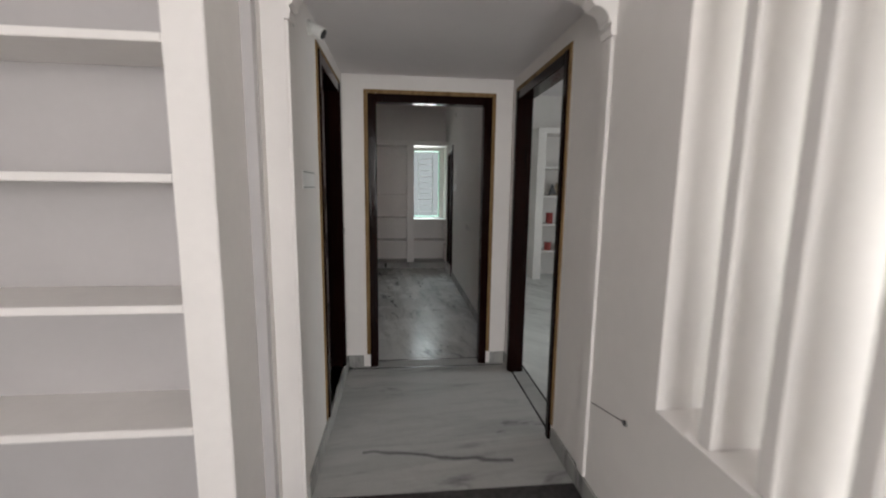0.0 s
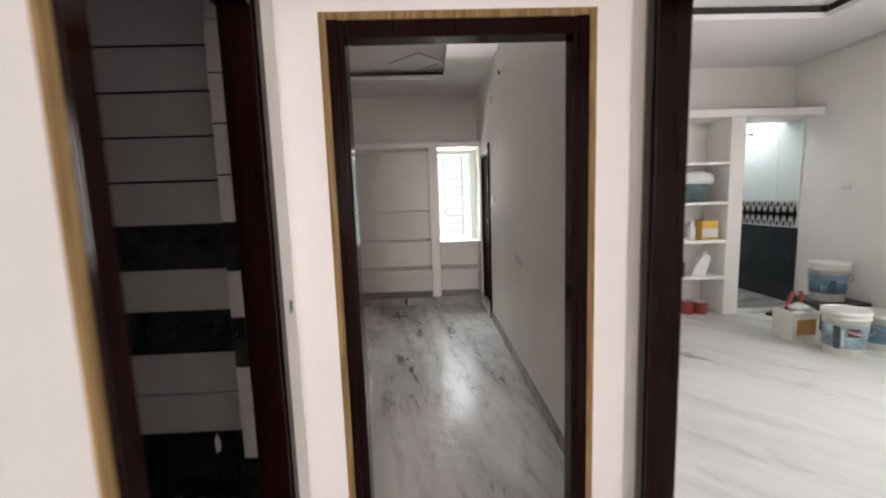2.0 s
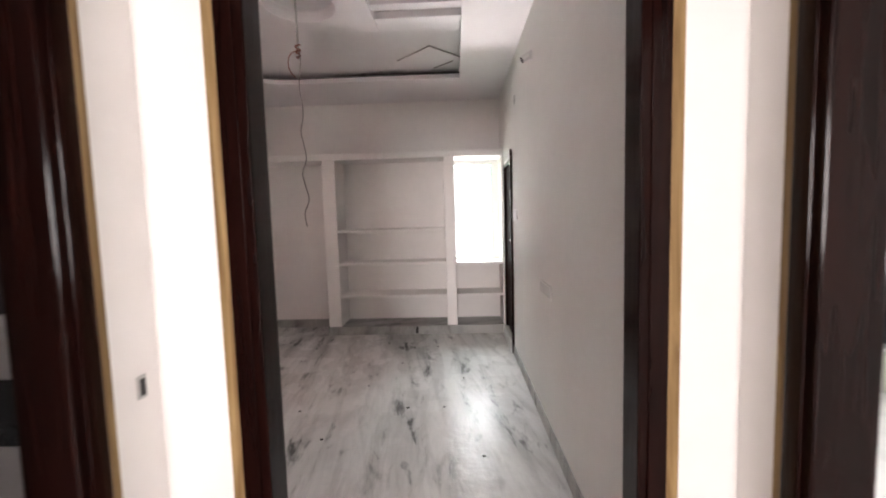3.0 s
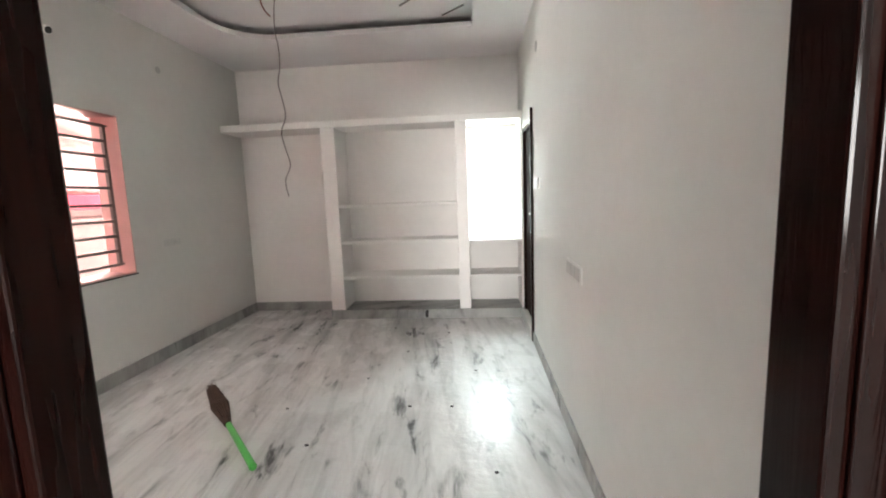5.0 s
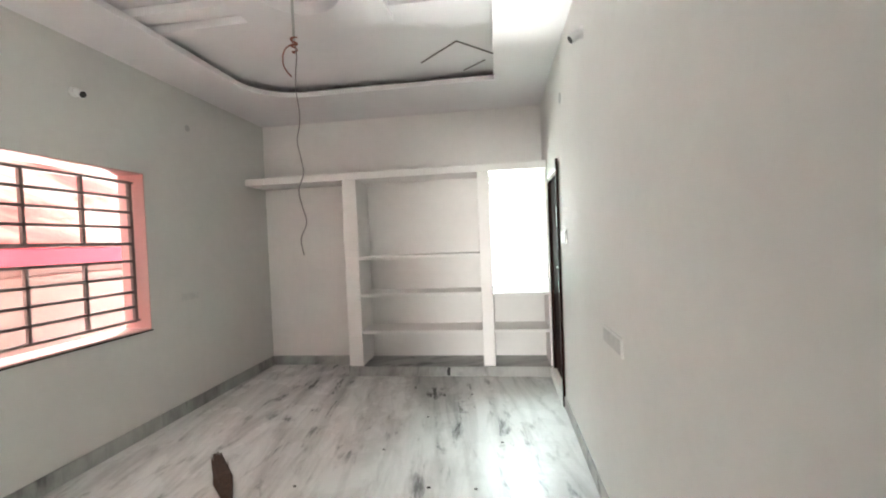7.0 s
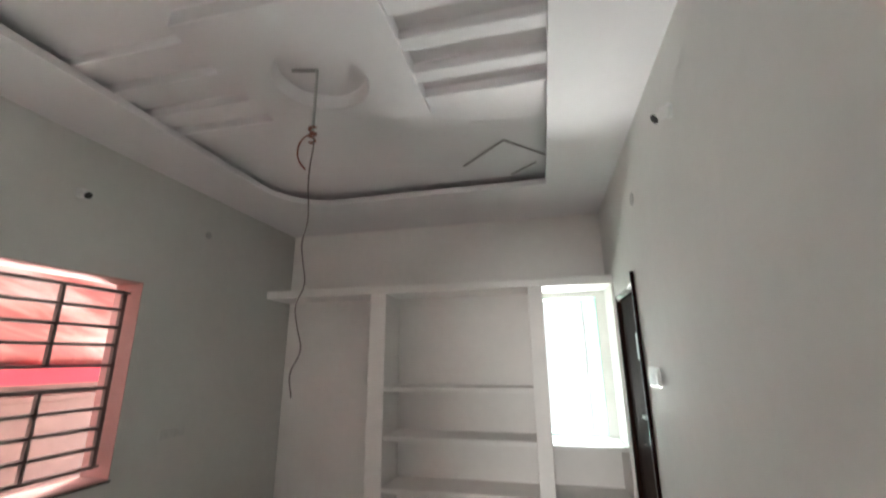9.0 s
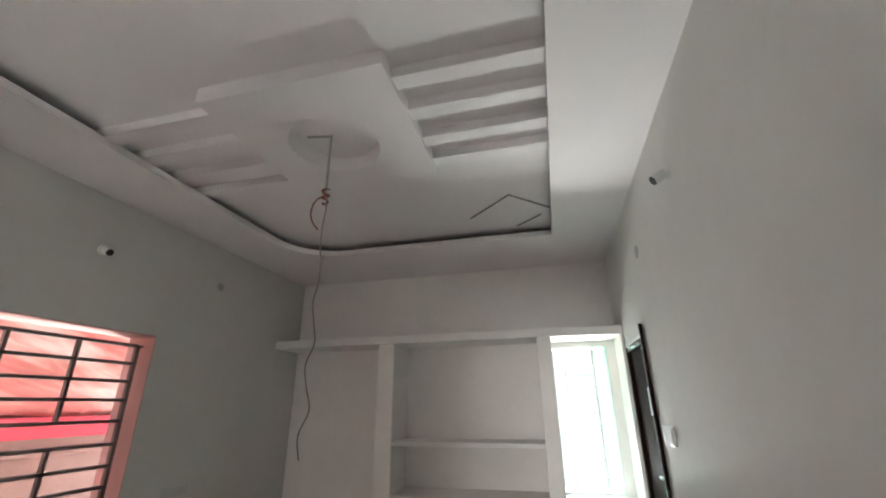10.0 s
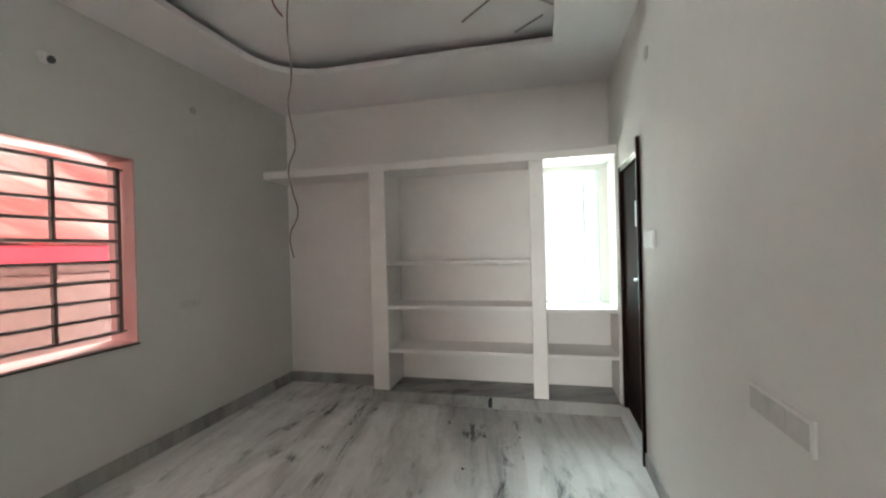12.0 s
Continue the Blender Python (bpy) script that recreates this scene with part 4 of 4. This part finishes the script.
slab("floor_toilet", 3.66, 4.56, 6.66, 8.2, -0.10, 0.03, MARBLE_SKIRT, "pale grey toilet floor tiles", "floor")
slab("threshold_5", 3.662, 4.55, 6.60, 6.66, 0.0, 0.05, PLASTIC, "white toilet threshold", "threshold", 0.004)
slab("ceiling_toilet", 3.5, 4.7, 7.021, 8.28, 2.6, 2.7, CEILING, "white toilet ceiling", "ceiling")
toilet = tagged(new("wall_toilet_right"), "toilet wall tiled slate below and pale aqua above", "wall", kind="structure")
link("backing", box(4.552, 4.5598, 6.846, 8.198, 0.03, 0.968), GROUT, toilet, "dark grout backing")
link("backing", box(4.552, 4.5598, 6.846, 8.198, 0.969, 2.26), TILE_L, toilet, "pale grout backing")
# fill lamp added over the toilet, without a known source there
window_light("toilet_ventilator_light", (4.1, 7.6, 2.55), (4.3, 7.5, 1.2), 0.5, 0.5, 5, (0.93, 1.0, 1.0))

# paint tins and things on the shelves
def tin(at, r, h, body_mat, lid_mat, label, handle=False, category="tin"):
    e = empty("paint_tin", label, category, "paint tins on the shelves")
    link("can", lathe([(r * 0.98, 0), (r, 0.004), (r, h * 0.96), (r * 1.03, h * 0.97), (r * 1.03, h)], at), body_mat, e, "", True)
    link("lid", lathe([(r * 0.9, h * 1.001), (r * 0.92, h * 1.02), (r * 0.6, h * 1.02)], at), lid_mat, e)
    if handle:
        link("handle", tube([(at[0] - r, at[1], at[2] + h * 0.8), (at[0], at[1] - r * 1.2, at[2] + h * 0.7), (at[0] + r, at[1], at[2] + h * 0.8)], 0.003), STEEL, e)
    return e


FY = 6.70
tin((2.32, FY, 0.461), 0.055, 0.13, RED, STEEL, "small red enamel paint tin")
tin((2.75, FY, 0.461), 0.060, 0.15, NAVY, STEEL, "small dark enamel paint tin")
tin((2.61, FY - 0.01, 0.461), 0.055, 0.14, NAVY, RED, "small dark enamel paint tin")
tin((2.99, FY, 0.461), 0.075, 0.17, NAVY, STEEL, "dark paint tin with steel rim")
tin((2.86, FY, 0.461), 0.055, 0.17, PLASTIC_G, STEEL, "small grey tin of paint")
tin((2.33, FY, 0.889), 0.055, 0.17, RED, STEEL, "red paint tin on the shelf")
tin((2.83, FY - 0.03, 0.0), 0.085, 0.15, BLUE, STEEL, "blue paint tin standing on the floor", True)
tin((3.13, FY + 0.02, 0.0), 0.075, 0.15, RED, STEEL, "red paint tin standing on the floor")
tin((3.28, FY, 0.0), 0.075, 0.14, RED, PLASTIC, "red paint tin standing on the floor")
yb = empty("yellow_box", "yellow carton of putty on the shelf", "carton")
link("carton", box(3.24, 3.43, FY - 0.04, FY + 0.10, 0.889, 1.11, 0.006), YELLOW, yb)
link("flap", box(3.24, 3.43, FY - 0.045, FY - 0.041, 0.92, 1.02, 0.001), PAIL, yb, "pale printed label")
bt = empty("bottle", "clear plastic bottle on the shelf", "bottle")
link("body", lathe([(0.035, 0), (0.04, 0.01), (0.04, 0.13), (0.014, 0.19), (0.014, 0.21)], (3.14, FY, 0.889)), BAG, bt, "", True)
link("cap", lathe([(0.017, 0), (0.017, 0.025)], (3.14, FY, 1.099)), PLASTIC, bt)
pl = empty("board", "thin white board lying on the shelf", "board")
link("sheet", box(2.62, 3.05, FY - 0.05, FY + 0.18, 0.889, 0.907, 0.003), PLASTIC, pl)
jc = empty("jerrycan", "white plastic jerrycan leaning on the shelf", "jerrycan")
link("body", prism([(3.13, 0.461), (3.30, 0.461), (3.36, 0.66), (3.34, 0.71), (3.27, 0.71), (3.19, 0.60)], "y", FY - 0.04, FY + 0.08), PLASTIC, jc)
link("cap", cyl((3.31, FY + 0.02, 0.70), (3.325, FY + 0.02, 0.745), 0.022, None, 14), PLASTIC, jc)
cb = empty("cardboard_sheet", "brown cardboard flap leaning on the shelf", "cardboard")
link("sheet", prism([(2.36, 1.346), (2.80, 1.346), (2.73, 1.53), (2.42, 1.53)], "y", FY + 0.02, FY + 0.03), CARD, cb)
link("base", box(2.30, 2.82, FY - 0.05, FY + 0.14, 1.331, 1.345, 0.002), CARD, cb)
dk = empty("sanding_block", "dark folded sheet on the shelf", "sheet")
link("sheet", prism([(2.30, 1.346), (2.42, 1.346), (2.35, 1.51)], "y", FY - 0.03, FY + 0.01), NAVY, dk)
sk = empty("sack", "dark green sack on the shelf under a white bag", "sack")
bm = lathe([(0.14, 0), (0.17, 0.04), (0.19, 0.12), (0.20, 0.20), (0.17, 0.24), (0.05, 0.25)], (3.13, FY + 0.06, 1.331), 24)
for v in bm.verts:
    v.co += Vector(noise.noise_vector(v.co * 9)) * 0.022
    v.co.z = max(v.co.z, 1.332)
link("body", bm, TEAL, sk, "", True)
bm = lathe([(0.19, 0.20), (0.22, 0.25), (0.21, 0.32), (0.16, 0.345), (0.04, 0.35)], (3.15, FY + 0.06, 1.331), 24)
for v in bm.verts:
    v.co += Vector(noise.noise_vector(v.co * 7)) * 0.03
link("bag", bm, BAG, sk, "crumpled white bag", True)


def bucket(at, r, h, mat, label_mat, label, lid=True, inside=None):
    e = empty("paint_bucket", label, "bucket", "paint buckets on the floor")
    link("pail", lathe([(r * 0.82, 0), (r * 0.84, 0.006), (r * 0.98, h * 0.86), (r * 1.04, h * 0.865), (r * 1.04, h * 0.90), (r, h * 0.905), (r * 1.01, h)] if lid else
                       [(r * 0.82, 0), (r * 0.84, 0.006), (r * 0.98, h * 0.86), (r * 1.04, h * 0.865), (r * 1.05, h), (r * 0.99, h), (r * 0.94, h * 0.8)], at), mat, e, "", True)
    link("label_band", lathe([(r * 0.882, h * 0.22), (r * 0.978, h * 0.74)], at), label_mat, e, "printed label band", True)
    if lid:
        link("lid", lathe([(r * 1.06, h * 0.985), (r * 1.07, h * 1.0), (r * 1.05, h * 1.05), (r * 0.9, h * 1.05), (r * 0.88, h * 1.03)], at), PLASTIC, e, "white lid")
    link("handle", tube([(at[0] - r * 1.05, at[1], at[2] + h * 0.86), (at[0] - r * 0.6, at[1] - r * 1.0, at[2] + h * 0.62), (at[0] + r * 0.6, at[1] - r * 1.0, at[2] + h * 0.62), (at[0] + r * 1.05, at[1], at[2] + h * 0.86)], 0.004), STEEL, e)
    return e


def label_panel(thing, at, r, h, a0, a1, z0, z1, mat, lab):
    """A printed panel wrapped round the side of a tapered pail, between two angles in degrees."""
    bm = bmesh.new()
    rows = []
    for z in (z0, z1):
        rad = r * (0.842 + 0.16 * z / 0.86) + 0.0035
        rows.append([bm.verts.new((at[0] + rad * math.cos(radians(d)), at[1] + rad * math.sin(radians(d)), at[2] + h * z)) for d in np.linspace(a0, a1, 9)])
    for i in range(8):
        bm.faces.new((rows[0][i], rows[0][i + 1], rows[1][i + 1], rows[1][i]))
    bmesh.ops.solidify(bm, geom=bm.faces[:], thickness=-0.0012)
    return link("label_panel", bm, mat, thing, lab, True)


front_pail = bucket((3.66, 5.34, 0), 0.160, 0.385, PAIL, PALE_BLUE, "white paint bucket with a faded blue label")
label_panel(front_pail, (3.66, 5.34, 0), 0.160, 0.385, 196, 214, 0.20, 0.72, GREY_INK, "dark grey printed panel")
label_panel(front_pail, (3.66, 5.34, 0), 0.160, 0.385, 217, 224, 0.26, 0.66, PLASTIC, "white printed strip")
label_panel(front_pail, (3.66, 5.34, 0), 0.160, 0.385, 232, 262, 0.50, 0.70, RED_INK, "faded red printed bar")
back_pail = bucket((4.27, 6.13, 0.27), 0.168, 0.38, PAIL, BLUE, "large white bucket with a blue label on a crate")
label_panel(back_pail, (4.27, 6.13, 0.27), 0.168, 0.38, 205, 226, 0.26, 0.46, PALE_BLUE, "pale blue printed patch")
label_panel(back_pail, (4.27, 6.13, 0.27), 0.168, 0.38, 232, 250, 0.34, 0.62, PALE_BLUE, "pale blue printed patch")
crate = empty("crate", "dark low crate under the big bucket", "crate")
link("body", box(4.03, 4.53, 5.90, 6.36, 0, 0.269, 0.01), NAVY, crate)
link("slat", box(4.01, 4.029, 5.92, 6.34, 0.10, 0.16, 0.004), BLACK, crate)
bucket((4.08, 5.44, 0), 0.17, 0.33, PAIL, BLUE, "open paint bucket with a blue label", False)
bx = empty("plastic_tub", "pale square plastic tub with a yellow label and brushes", "tub")
TU0, TU1, TV0, TV1 = 3.47, 3.73, 5.64, 5.88
bm = bmesh.new()
for (x0, x1, y0, y1) in ((TU0, TU1, TV0, TV0 + 0.015), (TU0, TU1, TV1 - 0.015, TV1), (TU0, TU0 + 0.015, TV0 + 0.015, TV1 - 0.015), (TU1 - 0.015, TU1, TV0 + 0.015, TV1 - 0.015)):
    add_box(bm, x0, x1, y0, y1, 0.0, 0.29, 0.003)
add_box(bm, TU0 + 0.015, TU1 - 0.015, TV0 + 0.015, TV1 - 0.015, 0.0, 0.02)
link("tub", bm, PAIL, bx)
link("rim", box(TU0 - 0.015, TU1 + 0.015, TV0 - 0.016, TV0 - 0.001, 0.275, 0.305, 0.004), PLASTIC, bx)
link("label_band", box(TU0 + 0.04, TU1 - 0.04, TV0 - 0.008, TV0 - 0.001, 0.07, 0.22, 0.001), OCHRE, bx, "ochre printed label")
for x, dx in ((3.53, 0.05), (3.68, -0.02)):
    b_ = empty("paint_brush", "paint brush with red handle in the tub", "brush", "brushes in the tub")
    link("handle", cyl((x, 5.80, 0.28), (x + dx, 5.78, 0.46), 0.014, 0.02, 10), RED, b_)
    link("head", box(x - 0.03, x + 0.03, 5.79, 5.81, 0.02, 0.28, 0.004), PLASTIC, b_)
fl = empty("bag", "crumpled clear plastic bag on the tub", "bag")
bm = lathe([(0.02, 0), (0.09, 0.008), (0.10, 0.025), (0.04, 0.05)], (3.60, 5.70, 0.306), 20)
for v in bm.verts:
    v.co += Vector(noise.noise_vector(v.co * 11)) * 0.025
    v.co.z = max(v.co.z, 0.307)
link("body", bm, BAG, fl, "", True)
sh = empty("slipper", "dark rubber slipper on the floor", "slipper")
link("sole", lathe([(0.05, 0), (0.055, 0.01), (0.05, 0.03)], (0, 0, 0), 20), BLACK, sh)
sh.children[0].matrix_basis = pose(4.05, 6.50, 0.0) @ Matrix.Diagonal((2.2, 1.0, 1.0, 1))

# ---- planting outside the finned window ----
pt = empty("potted_plant", "green potted plant outside the hall window", "plant")
link("pot", lathe([(0.10, 0), (0.15, 0.26), (0.165, 0.26), (0.165, 0.30), (0.13, 0.30), (0.12, 0.24)], (1.7, 0.75, 0.50)), BLACK, pt, "dark pot")
link("stand", box(1.5, 1.9, 0.55, 0.95, -0.25, 0.499, 0.01), CONCRETE, pt, "concrete block")
bm = bmesh.new()
for i in range(90):
    a, el, ln = rnd.uniform(0, 6.28), rnd.uniform(0.5, 1.4), rnd.uniform(0.2, 0.45)
    p0 = Vector((1.7, 0.75, 0.82))
    d = Vector((math.cos(a) * math.cos(el), math.sin(a) * math.cos(el), math.sin(el)))
    s = d.cross(Vector((0, 0, 1))).normalized() * 0.03
    q = p0 + d * ln
    vs = [bm.verts.new(c) for c in (p0 + d * ln * 0.3, q + s - d * 0.08, q + d * 0.06 - Vector((0, 0, 0.03)), q - s - d * 0.08)]
    bm.faces.new(vs)
link("leaves", bm, LEAF, pt, "long green leaves")

# ---- tiles of the bathroom, last ----
bathwall = tagged(new("wall_bath_back"), "bathroom wall tiled in white with two black bands", "wall", kind="structure")
link("backing", box(-2.3, -0.5605, 3.603, BN1 + 0.030, 0.0, 2.42), GROUT, bathwall, "dark grout backing")
ROWS_Z = [0.0, 0.18, 0.36, 0.546, 0.718, 0.887, 1.062, 1.229, 1.402, 1.571, 1.738, 1.902, 2.066, 2.235, 2.40]
DARK = (0, 1, 2, 5, 7)
cache = {}


def tile_mesh(w, h, mat):
    key = (round(w, 4), round(h, 4), mat.name)
    if key not in cache:
        bm = box(-w / 2, w / 2, -0.004, 0.004, -h / 2, h / 2, 0.0015)
        me = bpy.data.meshes.new("tile")
        bmesh.ops.recalc_face_normals(bm, faces=bm.faces[:])
        bm.to_mesh(me)
        bm.free()
        me.materials.append(mat)
        cache[key] = me
    return cache[key]


def put_tile(me, x, y, z, parent, turn=0):
    t = new("tile", me)
    t.parent = parent
    t.matrix_basis = pose(x, y, z, 0, 0, turn)
    return t


for i, (za, zb) in enumerate(zip(ROWS_Z, ROWS_Z[1:])):
    d = i in DARK
    gap = 0.001 if d or (i + 1) in DARK else 0.004
    x = -0.565
    while x > -1.8:
        put_tile(tile_mesh(0.598, zb - za - gap * 2, TILE_D if d else TILE_W), x - 0.30, 3.598, (za + zb) / 2, bathwall)
        x -= 0.60
rev = tagged(new("wall_bath_reveal"), "tiled bathroom door reveal", "wall", kind="structure")
link("backing", box(-0.638, -0.561, 3.386, 3.50, 0.0, 2.42), GROUT, rev, "dark grout backing")
edges = [0.10, 0.33, 0.56, 0.745, 0.906, 1.084, 1.252, 1.416, 1.575, 1.742, 1.902, 2.065, 2.23]
for k, (za, zb) in enumerate(zip(edges, edges[1:])):
    put_tile(tile_mesh(0.070, zb - za - 0.005, TILE_D if k in (0, 1, 4, 6) else TILE_W), -0.600, 3.381, (za + zb) / 2, rev)

# toilet tiles in the side room
TYS = 6.84
for k in range(4):
    for za, zb, m_ in ((0.03, 0.50, TILE_S), (0.504, 0.966, TILE_S), (0.970, 1.300, BAND_L), (1.304, 1.75, TILE_L), (1.754, 2.26, TILE_L)):
        put_tile(tile_mesh(0.332, zb - za, m_), 4.547, TYS + 0.17 + 0.336 * k, (za + zb) / 2, toilet, 90)
bm = bmesh.new()
for k in range(13):
    cy = TYS + 0.05 + 0.10 * k
    for dy, cz, w, h in ((0.0, 1.135, 0.036, 0.150), (0.05, 1.135, 0.016, 0.055), (0.05, 1.255, 0.024, 0.042), (0.05, 1.015, 0.024, 0.042)):
        bm.faces.new([bm.verts.new((4.5422, cy + dy + a_, cz + b_)) for a_, b_ in ((0, h), (w, 0), (0, -h), (-w, 0))])
bmesh.ops.solidify(bm, geom=bm.faces[:], thickness=0.0008)
link("pattern", bm, BAND_D, toilet, "dark lozenge pattern")
